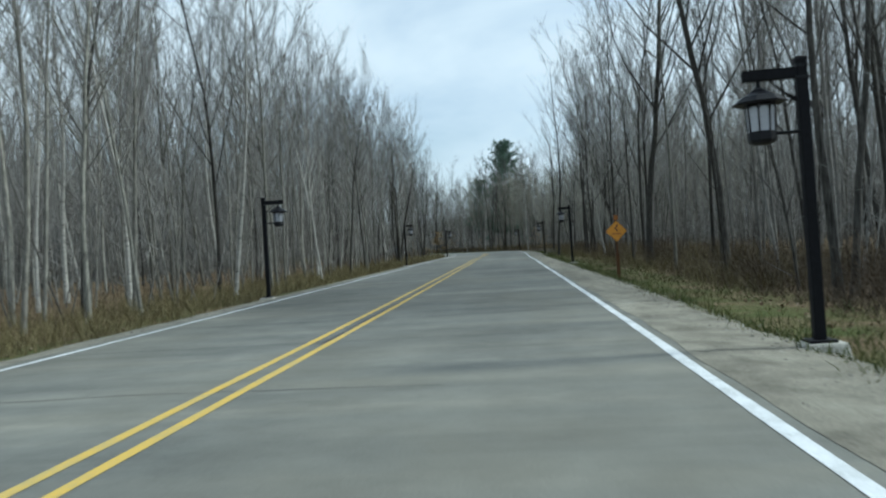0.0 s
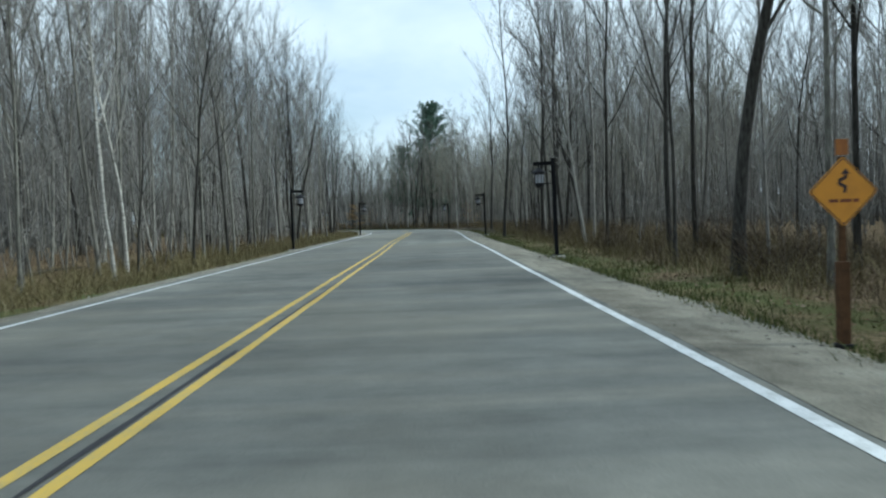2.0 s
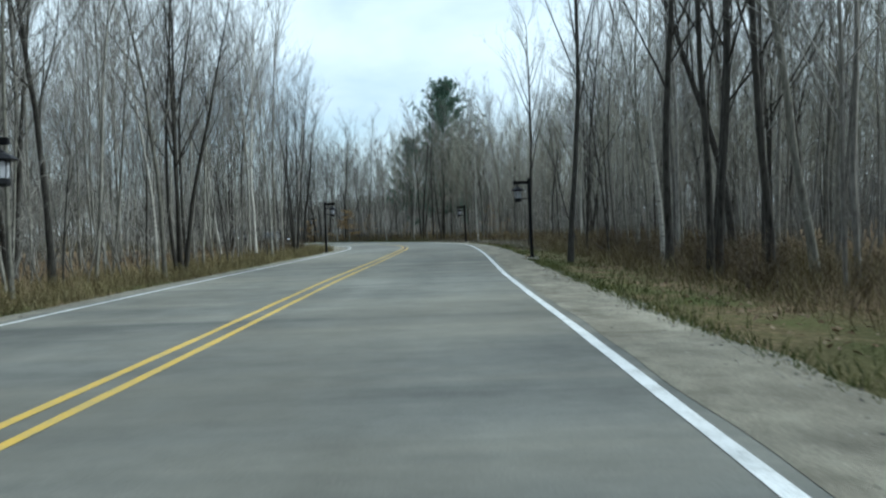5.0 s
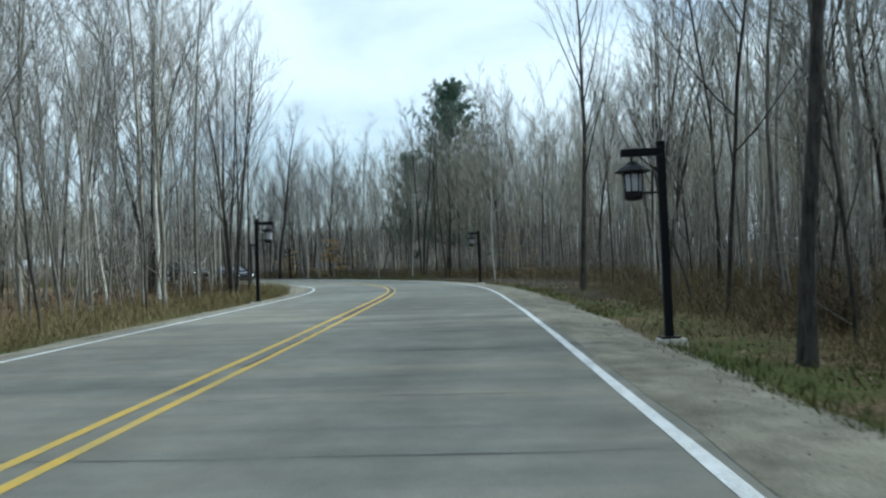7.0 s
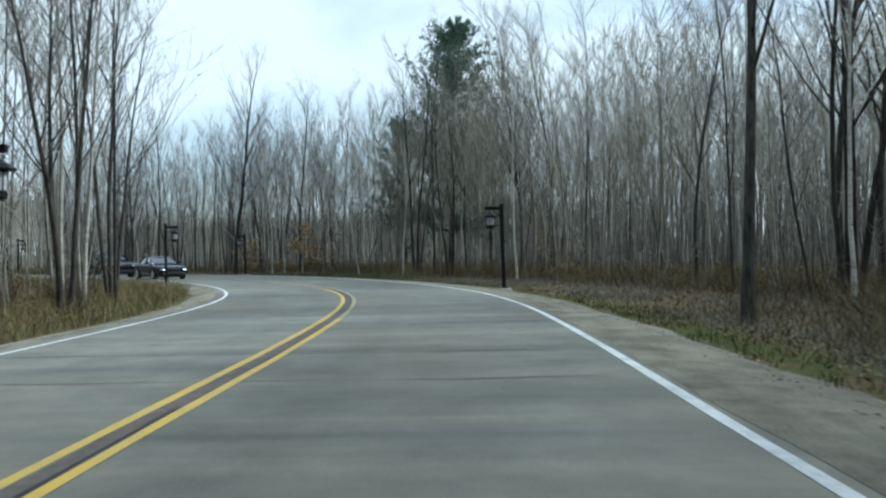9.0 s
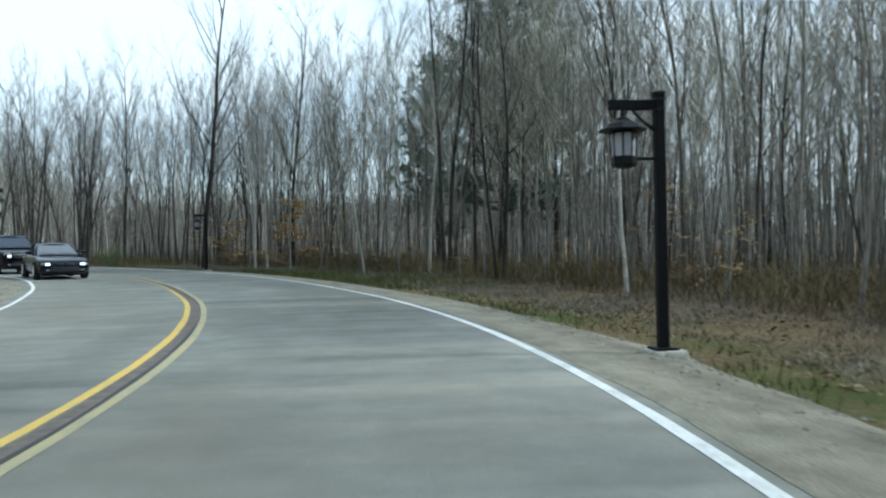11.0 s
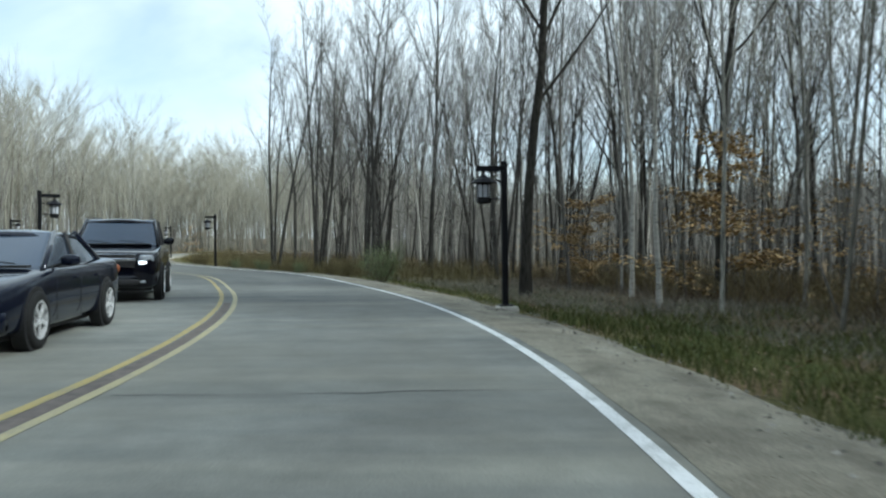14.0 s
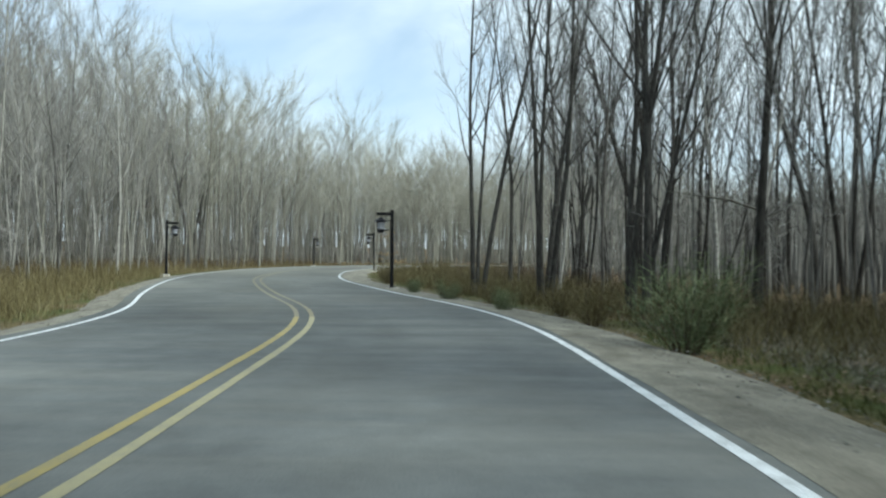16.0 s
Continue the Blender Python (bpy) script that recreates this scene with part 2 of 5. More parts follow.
TWIG_PALE = mat_twig("lit_woods_twig", (0.1932, 0.1840, 0.1462), (0.3570, 0.3444, 0.2890), tone=True)
DEEP_PALE = mat_twig("sunlit_deep_woods", (0.1529, 0.1472, 0.1169), (0.2821, 0.2713, 0.2273), tone=True)
DEEP_DARK = mat_twig("dark_woods_wood", (0.060, 0.057, 0.050), (0.150, 0.143, 0.128), tone=True)
DEEP = mat_twig("deep_woods_wood", (0.0814, 0.0778, 0.0713), (0.1850, 0.1778, 0.1627), tone=True)
GREEN_GRASS = mat_leafy("green_grass", [(0, (0.0375, 0.0484, 0.0138)), (0.6, (0.0769, 0.0916, 0.0266)), (1, (0.1508, 0.1440, 0.0553))])
DRY_STALK = mat_leafy("matted_dry_stalk", [(0, (0.0750, 0.0675, 0.0525)), (0.5, (0.1562, 0.1400, 0.1125)), (1, (0.3000, 0.2775, 0.2313))])
BRUSH = mat_leafy("brush_stem", [(0, (0.0270, 0.0207, 0.0144)), (0.5, (0.0648, 0.0468, 0.0306)), (1, (0.1152, 0.0882, 0.0585))])
SHRUB_GREEN = mat_leafy("shrub_green", [(0, (0.0607, 0.081, 0.0405)), (0.6, (0.1215, 0.1512, 0.0743)), (1, (0.2295, 0.243, 0.135))])
LITTER_LEAF = mat_leafy("fallen_leaf", [(0, (0.075, 0.045, 0.024)), (0.5, (0.170, 0.115, 0.068)), (1, (0.28, 0.22, 0.155))])
STONE = mat_leafy("pebble", [(0, (0.05, 0.046, 0.04)), (0.6, (0.16, 0.15, 0.125)), (1, (0.30, 0.285, 0.25))])
IRON = mat_simple("black_stained_wood", (0.006, 0.006, 0.0075), 0.7, spec=0.15, grain=18, depth=0.5)
METAL = mat_simple("black_metal", (0.006, 0.006, 0.008), 0.5, 0.1, 0.25)
MILK = mat_simple("milky_lamp_glass", (0.38, 0.39, 0.42), 0.22, spec=0.5, grain=6, depth=0.15)
CONCRETE = mat_simple("pale_concrete", (0.42, 0.40, 0.35), 0.9, spec=0.2, grain=14, depth=0.35)
SIGN_YELLOW = mat_simple("amber_sign_face", (0.56, 0.235, 0.012), 0.5, grain=5, depth=0.12)
SIGN_BLACK = mat_simple("sign_black", (0.025, 0.012, 0.010), 0.5)
SIGN_RED = mat_simple("sign_lettering", (0.16, 0.045, 0.012), 0.55)
SIGN_ORANGE = mat_simple("faded_orange", (0.26, 0.095, 0.018), 0.7)
POST_WOOD = mat_simple("brown_post_wood", (0.078, 0.040, 0.018), 0.85, spec=0.2, grain=9, depth=0.45)
CAR_BLACK = mat_simple("black_car_paint", (0.0025, 0.003, 0.006), 0.09, 0.0, 0.3, grain=3, depth=0.2, coat=0.15)
CAR_NAVY = mat_simple("dark_blue_car_paint", (0.004, 0.006, 0.014), 0.09, 0.0, 0.3, grain=3, depth=0.2, coat=0.15)
# base colour lightened towards blue to add reflected sky to the tinted glass
CAR_GLASS = mat_simple("tinted_glass", (0.024, 0.036, 0.058), 0.05, 0.0, 0.5, grain=1, depth=0.15, coat=0.8)
CHROME = mat_simple("chrome", (0.62, 0.63, 0.65), 0.18, 1.0, 0.5, grain=4, depth=0.1)
ALLOY = mat_simple("alloy_rim", (0.70, 0.70, 0.71), 0.28, 0.55, 0.5, grain=5, depth=0.15)
RUBBER = mat_simple("tyre_rubber", (0.012, 0.012, 0.012), 0.85, spec=0.25, grain=30)
PLASTIC = mat_simple("black_plastic", (0.012, 0.012, 0.013), 0.6, spec=0.35)
LAMP_ON = mat_glow("headlight_on", (0.95, 0.97, 1.0), 2.2)
LAMP_LENS = mat_simple("clear_lamp_lens", (0.26, 0.28, 0.31), 0.12, 0.2, 0.6, grain=8, depth=0.3)


# ---- mesh helpers ----
def part(name, bm, material, parent=None, label="", smooth=False):
    """Links a bmesh as one mesh object, under a thing or a part."""
    me = bpy.data.meshes.new(name)
    bm.to_mesh(me)
    bm.free()
    me.materials.append(material)
    if smooth:
        me.polygons.foreach_set("use_smooth", [True] * len(me.polygons))
    ob = new(name, me)
    if parent:
        ob.parent = parent
    if label:
        ob["label"] = label
    return ob


def box(bm, size, at=(0, 0, 0), bevel=0.0, turn=None, taper=1.0):
    """A box of the given size about its middle, bevelled; taper narrows its top."""
    made = bmesh.ops.create_cube(bm, size=1.0)["verts"]
    for v in made:
        k = taper if v.co.z > 0 else 1.0
        v.co = Vector((v.co.x * size[0] * k, v.co.y * size[1] * k, v.co.z * size[2]))
    if bevel:
        edges = list({e for v in made for e in v.link_edges})
        out = bmesh.ops.bevel(bm, geom=edges, offset=bevel, segments=2, affect="EDGES", profile=0.6)
        made = list({v for f in out["faces"] for v in f.verts} | {v for v in made if v.is_valid})
    m = Matrix.Translation(at) @ (turn or Matrix())
    bmesh.ops.transform(bm, matrix=m, verts=made)
    return bm


def lathe(bm, profile, sides=24, m=None, caps=True):
    """Turns a profile of (radius, height) round z."""
    m = m or Matrix()
    rings = []
    for r, z in profile:
        rings.append([bm.verts.new(m @ Vector((r * math.cos(a), r * math.sin(a), z))) for a in (2 * math.pi * i / sides for i in range(sides))])
    for a, b in zip(rings, rings[1:]):
        for i in range(sides):
            bm.faces.new((a[i], a[(i + 1) % sides], b[(i + 1) % sides], b[i]))
    for ring, flip in ((rings[0], True), (rings[-1], False)):
        if caps and profile[0 if flip else -1][0] > 1e-4:
            bm.faces.new(ring[::-1] if flip else ring)
    return bm


def loft(bm, rings, closed=True, caps=True):
    """Skins a row of rings of equally many points."""
    vs = [[bm.verts.new(p) for p in r] for r in rings]
    n = len(vs[0])
    for a, b in zip(vs, vs[1:]):
        for i in range(n if closed else n - 1):
            bm.faces.new((a[i], a[(i + 1) % n], b[(i + 1) % n], b[i]))
    if caps:
        bm.faces.new(vs[0][::-1])
        bm.faces.new(vs[-1])
    return bm


def tube(bm, pts, r, sides=8):
    """A round bar along points."""
    rings = []
    for i, p in enumerate(pts):
        a, b = Vector(pts[max(0, i - 1)]), Vector(pts[min(len(pts) - 1, i + 1)])
        d = (b - a).normalized()
        u = d.cross(Vector((0, 0, 1)) if abs(d.z) < 0.9 else Vector((1, 0, 0))).normalized()
        w = d.cross(u)
        rings.append([Vector(p) + r * (math.cos(t) * u + math.sin(t) * w) for t in (2 * math.pi * k / sides for k in range(sides))])
    return loft(bm, rings)


def mesh_from(name, verts, faces, material, uv=None, tone=None):
    """A mesh from arrays; faces all of one size."""
    me = bpy.data.meshes.new(name)
    verts, faces = np.asarray(verts, np.float32), np.asarray(faces, np.int32)
    n = faces.shape[1]
    me.vertices.add(len(verts))
    me.vertices.foreach_set("co", verts.ravel())
    me.loops.add(faces.size)
    me.loops.foreach_set("vertex_index", faces.ravel())
    me.polygons.add(len(faces))
    me.polygons.foreach_set("loop_start", np.arange(0, faces.size, n, dtype=np.int32))
    me.update(calc_edges=True)
    if uv is not None:
        layer = me.uv_layers.new(name="road")
        layer.data.foreach_set("uv", np.asarray(uv, np.float32)[faces.ravel()].ravel())
    if tone is not None:
        a = me.attributes.new("tone", "FLOAT", "POINT")
        a.data.foreach_set("value", np.asarray(tone, np.float32))
    me.materials.append(material)
    me.validate()
    return me


# ---- the line of the road ----
ROUTE = [(-3.90, -31.00), (-1.09, 5.30), (0.22, 23.30), (1.15, 37.00), (2.08, 50.20), (2.89, 63.40), (3.77, 74.79), (4.42, 83.59),
         (5.06, 93.29), (5.07, 100.30), (4.33, 106.49), (2.65, 112.82), (0.58, 118.09), (-2.01, 123.59), (-5.61, 129.70), (-9.72, 135.07),
         (-14.43, 139.98), (-21.80, 146.48), (-31.62, 151.75), (-44.29, 159.55), (-59.67, 172.72), (-70.28, 186.68), (-77.30, 202.43), (-79.94, 224.00),
         (-76.98, 255.00), (-70.02, 300.00)]


def spline(points, step=1.0):
    """A smooth line through points, in even steps."""
    p = np.array([2 * np.array(points[0]) - points[1], *map(np.array, points), 2 * np.array(points[-1]) - points[-2]], float)
    out = []
    for a, b, c, d in zip(p, p[1:], p[2:], p[3:]):
        for u in np.linspace(0, 1, 24, endpoint=False):
            out.append(0.5 * (2 * b + (c - a) * u + (2 * a - 5 * b + 4 * c - d) * u**2 + (3 * b - a - 3 * c + d) * u**3))
    out = np.array(out)
    for _ in range(30):
        out[1:-1] = 0.25 * out[:-2] + 0.5 * out[1:-1] + 0.25 * out[2:]
    s = np.r_[0, np.cumsum(np.hypot(*np.diff(out, axis=0).T))]
    t = np.arange(0, s[-1], step)
    return np.stack([np.interp(t, s, out[:, 0]), np.interp(t, s, out[:, 1])], 1), t


MID, ALONG = spline(ROUTE)
WAY = np.gradient(MID, axis=0)
WAY /= np.linalg.norm(WAY, axis=1)[:, None]
RIGHT = np.stack([WAY[:, 1], -WAY[:, 0]], 1)


def off_road(xy):
    """Signed distance from the middle of the road (right is positive), and the way along it, for many places."""
    xy = np.atleast_2d(np.asarray(xy, float))
    d, s = np.empty(len(xy)), np.empty(len(xy))
    for a in range(0, len(xy), 4000):
        q = xy[a : a + 4000]
        gap = q[:, None, :] - MID[None]
        i = (gap**2).sum(-1).argmin(1)
        v = q - MID[i]
        across, near = (v * RIGHT[i]).sum(-1), np.linalg.norm(v, axis=1)
        d[a : a + 4000] = np.where(near > 6, np.sign(across) * near, across)
        s[a : a + 4000] = ALONG[i]
    return d, s


def waves(x, y, seed=0.0):
    """Soft unevenness of the ground, about -1 to 1."""
    return (np.sin(0.31 * x + 1.7 + seed) * np.cos(0.27 * y + 0.4 * seed) + 0.6 * np.sin(0.83 * x - 0.52 * y + seed) + 0.4 * np.cos(1.31 * y + 0.9 * x)) / 2.0


def ground_z(x, y, d=None):
    if d is None:
        d = off_road(np.stack([np.ravel(x), np.ravel(y)], 1))[0].reshape(np.shape(x))
    a = np.abs(d)
    out = np.clip((a - np.where(d > 0, 5.6, 4.5)) / 2.5, 0, 1)
    far = np.clip((a - 6) / 8, 0, 1)
    return np.where(a < np.where(d > 0, 5.6, 4.5), -0.10, -0.07 - 0.16 * out + 0.02 * waves(x * 3, y * 3) * out) + far * (0.14 + 0.14 * waves(x, y)) + 3.5 * np.clip((a - 45) / 60, 0, 1) ** 1.5


def at_road(s, d):
    """The place at a way along the road and a distance to its right."""
    i = np.interp(s, ALONG, np.arange(len(ALONG)))
    lo = np.clip(i.astype(int) if hasattr(i, "astype") else int(i), 0, len(ALONG) - 2)
    u = i - lo
    mid = MID[lo] + (MID[lo + 1] - MID[lo]) * np.reshape(u, (-1, 1)) if np.ndim(s) else MID[lo] + (MID[lo + 1] - MID[lo]) * u
    return mid + RIGHT[lo] * np.reshape(d, (-1, 1)) if np.ndim(s) else mid + RIGHT[lo] * d


def heading(s):
    i = int(np.clip(round(s), 0, len(MID) - 1))
    return math.atan2(-WAY[i][0], WAY[i][1])


def strip(name, edges, heights, material, s0=0.0, s1=None, step=1.0, wobble=None, shift=None):
    """A band along the road between distances from its middle, with a height at each."""
    s = np.arange(s0, min(s1 or ALONG[-1], ALONG[-1]) + 1e-6, step)
    rows, uvs = [], []
    for k, (d, z) in enumerate(zip(edges, heights)):
        dd = np.full(len(s), float(d))
        if wobble and k in wobble:
            dd = dd + wobble[k] * (0.6 * np.sin(s * 0.9 + k) + 0.5 * np.sin(s * 2.3 + 2 * k) + 0.5 * np.sin(s * 0.31 + k))
        if shift:
            dd = dd + np.interp(s, *shift)
        p = at_road(s, dd)
        rows.append(np.c_[p, np.full(len(s), z)])
        uvs.append(np.c_[s, dd])
    n, c = len(s), len(edges)
    v, uv = np.concatenate(rows), np.concatenate(uvs)
    f = [(k * n + i, (k + 1) * n + i, (k + 1) * n + i + 1, k * n + i + 1) for k in range(c - 1) for i in range(n - 1)]
    return new(name, mesh_from(name, v, f, material, uv=uv))


# ---- ground and road ----
def make_ground():
    near = np.arange(-130, 110.1, 1.7)
    tall = np.arange(-40, 300.1, 1.7)
    xs = np.r_[-2600, -900, -400, -220, near, 220, 400, 900, 2600]
    ys = np.r_[-2600, -900, -300, -120, tall, 420, 700, 1400, 2800]
    X, Y = np.meshgrid(xs, ys)
    d, s = off_road(np.stack([X.ravel(), Y.ravel()], 1))
    D = d.reshape(X.shape)
    Z = ground_z(X, Y, D)
    nx, ny = len(xs), len(ys)
    i = np.arange(nx * ny).reshape(ny, nx)
    f = np.stack([i[:-1, :-1], i[:-1, 1:], i[1:, 1:], i[1:, :-1]], -1).reshape(-1, 4)
    me = mesh_from("ground", np.stack([X, Y, Z], -1).reshape(-1, 3), f, GROUND)
    a = me.attributes.new("verge", "FLOAT", "POINT")
    edge = np.where(d > 0, 5.6, 4.4)
    over = np.abs(d) - edge
    verge = np.clip(over / 0.3 + 0.3, 0, 1) * np.clip((np.where(d > 0, np.interp(s, [118, 124, 148, 154, 186, 190], [3.4, 3.0, 3.0, 5.2, 5.2, 3.4]), 3.4) - over) / 2.2, 0, 1)
    a.data.foreach_set("value", verge.astype(np.float32))
    me.polygons.foreach_set("use_smooth", [True] * len(me.polygons))
    tagged(new("ground", me), "woodland floor of brown leaf litter with grassy verge", "ground", kind="structure")


# the near lane narrows a little past the bend
LANE = ((0, 95, 112, 125, 160, 176, 300), (0, 0.04, 0.08, -0.03, -0.03, -0.19, -0.19))

make_ground()
tagged(strip("road", [-4.05, -2, 0, 2, 4.6], [0, 0.003, 0.004, 0.003, 0], ASPHALT, wobble={0: 0.03, 4: 0.05}), "worn grey asphalt road with transverse patches", "road", kind="structure")
tagged(strip("gravel_shoulder", [4.40, 4.75, 5.5, 6.0], [0.004, 0.004, -0.03, -0.13], GRAVEL, step=0.5, wobble={0: 0.03, 2: 0.05, 3: 0.12}, shift=LANE), "pale sandy gravel shoulder beside the road", "shoulder", kind="structure")
tagged(strip("gravel_shoulder", [-4.95, -4.6, -4.2, -3.97], [-0.13, -0.03, -0.012, -0.015], GRAVEL, step=0.5, wobble={0: 0.1, 1: 0.05}), "narrow pale gravel shoulder beside the road", "shoulder", kind="structure")


def line_z(d):
    return float(np.interp(abs(d), [0, 2, 4], [0.004, 0.003, 0.0])) + 0.005


for d, w, mat, text in ((4.235, 0.058, WHITE, "solid white edge line painted on asphalt"), (-3.73, 0.05, WHITE, "solid white edge line painted on asphalt"),
                        (0.15, 0.050, YELLOW, "worn yellow centre line painted on asphalt"), (-0.15, 0.050, YELLOW, "worn yellow centre line painted on asphalt")):
    cuts = (0.0, 126.0, 186.0, None) if d == 0.15 else (0.0, 152.0, 186.0, None) if d == -0.15 else (0.0, None)
    for s0, s1, kind in zip(cuts, cuts[1:], (mat, CREAM if d > 0 else DULL_YELLOW, GHOST_YELLOW)):
        tagged(strip("road_marking", [d - w, d + w], [line_z(d - w), line_z(d + w)], kind, s0, s1, 0.5, wobble={0: 0.006, 1: 0.006}, shift=LANE if d > 1 else None),
               text if kind is mat else "faded dull yellow centre line painted on asphalt", "road marking", kind="structure")
tagged(strip("seam_fill", [-0.085, 0.085], [0.0065, 0.0065], SEAM, 112, 171, 0.5, wobble={0: 0.012, 1: 0.012}), "brown weathered seam between the yellow centre lines", "road seam", kind="structure")
for s0, s1, d in ((43, 57.5, 0.02), (59, 66, 0.05), (74, 79, 0.06), (103, 106.5, 0.06), (106.8, 109, 0.07), (110.5, 117, 0.04), (119, 123.5, 0.05), (128, 141, 0.04), (147, 152, 0.03)):
    tagged(strip("tar_seam", [d + 0.008, d + 0.048], [0.011, 0.011], TAR, s0, s1, 0.25, wobble={0: 0.011, 1: 0.011}), "black tar-sealed crack between the yellow lines", "crack seal", kind="structure")


def make_crack(s, d0, d1, width):
    """A thin dark crack across the road between two distances from its middle."""
    n = 22
    d = np.linspace(d0, d1, n)
    ss = s + np.cumsum(np.random.default_rng(int(s * 10)).normal(0, 0.022, n))
    a, b = at_road(ss - width * (0.6 + 0.4 * np.sin(d * 3)), d), at_road(ss + width * (0.6 + 0.4 * np.cos(d * 2.3)), d)
    v = np.concatenate([np.c_[a, np.full(n, 0.006)], np.c_[b, np.full(n, 0.006)]])
    f = [(i, i + 1, n + i + 1, n + i) for i in range(n - 1)]
    tagged(new("road_crack", mesh_from("road_crack", v, f, CRACK, uv=np.zeros((2 * n, 2)))), "thin dark crack across the asphalt", "road crack", kind="structure")


for s, d0, d1, width in ((39.5, -3.6, 2.0, 0.012), (43.0, -3.2, 4.0, 0.008), (71.5, 0.4, 4.4, 0.008), (78.6, 0.3, 5.0, 0.010), (95.2, -3.6, 4.1, 0.012), (98.4, -3.5, 4.1, 0.009), (100.6, 0.4, 4.2, 0.008), (104.4, -3.6, 4.2, 0.014), (109.6, -3.5, 4.1, 0.010),
                          (118.4, -3.6, 3.8, 0.014), (120.6, -3.6, 4.2, 0.016), (124.8, -2.0, 4.0, 0.009), (131.5, -3.4, 4.0, 0.010), (146.0, -3.5, 3.9, 0.012), (160.5, 0.3, 4.2, 0.010), (172.0, -1.5, 4.2, 0.014), (184.0, -3.5, 4.0, 0.010)):
    make_crack(s, d0, d1, 1.5 * width)


# ---- things: lamp posts ----
def make_lamp_post():
    """A timber gallows post with a hanging lantern; the arm reaches to -x."""
    thing = new("lamp_post")
    H = 2.93
    part("post", box(bmesh.new(), (0.115, 0.115, H - 0.04), (0, 0, H / 2 + 0.02), 0.012), IRON, thing)
    part("post_cap", box(bmesh.new(), (0.14, 0.14, 0.03), (0, 0, H + 0.008), 0.008, taper=0.8), IRON, thing)
    part("crossarm", box(bmesh.new(), (0.60, 0.085, 0.115), (-0.29, 0, H - 0.135), 0.01), IRON, thing)
    bm = bmesh.new()
    pts = [(-0.04, H - 0.42), (-0.13, H - 0.37), (-0.23, H - 0.28), (-0.33, H - 0.18)]
    loft(bm, [[Vector((x - 0.04, -0.032, z + 0.04)), Vector((x + 0.04, -0.032, z - 0.04)), Vector((x + 0.04, 0.032, z - 0.04)), Vector((x - 0.04, 0.032, z + 0.04))] for x, z in pts])
    part("brace", bm, IRON, thing)
    part("stay_bar", tube(bmesh.new(), [(-0.05, 0, 2.19), (-0.36, 0, 2.19)], 0.018), METAL, thing)
    for x in (-0.012, 0.012):
        part("band", box(bmesh.new(), (0.128, 0.128, 0.03), (0, 0, H - 0.13 + 5 * x), 0.004), METAL, thing)
    part("base_plate", box(bmesh.new(), (0.27, 0.27, 0.03), (0, 0, 0.03), 0.006), METAL, thing)
    part("footing", box(bmesh.new(), (0.46, 0.40, 0.24), (0.03, 0.0, -0.105), 0.03, taper=0.86), CONCRETE, thing, "pale concrete footing block")
    lx = -0.43
    turn = Matrix.Translation((lx, 0, 0)) @ Matrix.Rotation(math.pi / 8, 4, "Z")
    lantern = part("lantern", lathe(bmesh.new(), [(0.085, 2.08), (0.125, 2.10), (0.145, 2.13), (0.145, 2.205), (0.13, 2.22), (0.0, 2.225)], 8, turn), METAL, thing)
    part("lantern_roof", lathe(bmesh.new(), [(0.15, 2.505), (0.265, 2.50), (0.272, 2.515), (0.20, 2.575), (0.11, 2.615), (0.07, 2.65), (0.03, 2.67), (0.02, 2.71)], 8, turn), METAL, lantern)
    part("roof_rim", lathe(bmesh.new(), [(0.135, 2.475), (0.152, 2.475), (0.152, 2.508), (0.135, 2.508)], 8, turn, False), METAL, lantern)
    part("hanger", tube(bmesh.new(), [(lx, 0, 2.70), (lx, 0, 2.745)], 0.02), METAL, lantern)
    part("bulb", lathe(bmesh.new(), [(0.012, 2.225), (0.022, 2.24), (0.022, 2.33), (0.034, 2.36), (0.03, 2.41), (0.0, 2.43)], 10, Matrix.Translation((lx, 0, 0))), MILK, lantern)
    for k in range(8):
        a = 2 * math.pi * (k + 0.5) / 8
        c, s = math.cos(a), math.sin(a)
        part("lantern_bar", tube(bmesh.new(), [(lx + 0.132 * c, 0.132 * s, 2.21), (lx + 0.146 * c, 0.146 * s, 2.49)], 0.011, 5), METAL, lantern)
        b = 2 * math.pi * k / 8
        n = Vector((math.cos(b), math.sin(b), 0))
        t = Vector((-n.y, n.x, 0))
        bm = bmesh.new()
        o = Vector((lx, 0, 0))
        lo, hi = o + n * 0.117 + Vector((0, 0, 2.215)), o + n * 0.130 + Vector((0, 0, 2.485))
        loft(bm, [[q + n * r0 for q in (lo - t * 0.046, lo + t * 0.046, hi + t * 0.052, hi - t * 0.052)] for r0 in (0.0, 0.005)])
        part("lantern_pane", bm, MILK, lantern)
        arch = [o + n * 0.137 + t * (0.054 * math.cos(q)) + Vector((0, 0, 2.43 + 0.05 * math.sin(q))) for q in (0.0, 0.5, 1.05, 1.57, 2.1, 2.65, 3.14)]
        part("pane_arch", tube(bmesh.new(), arch, 0.007, 5), METAL, lantern)
    return tagged(thing, "black timber lamp post with a hanging octagonal lantern", "lamp post", "lamp posts along the road")


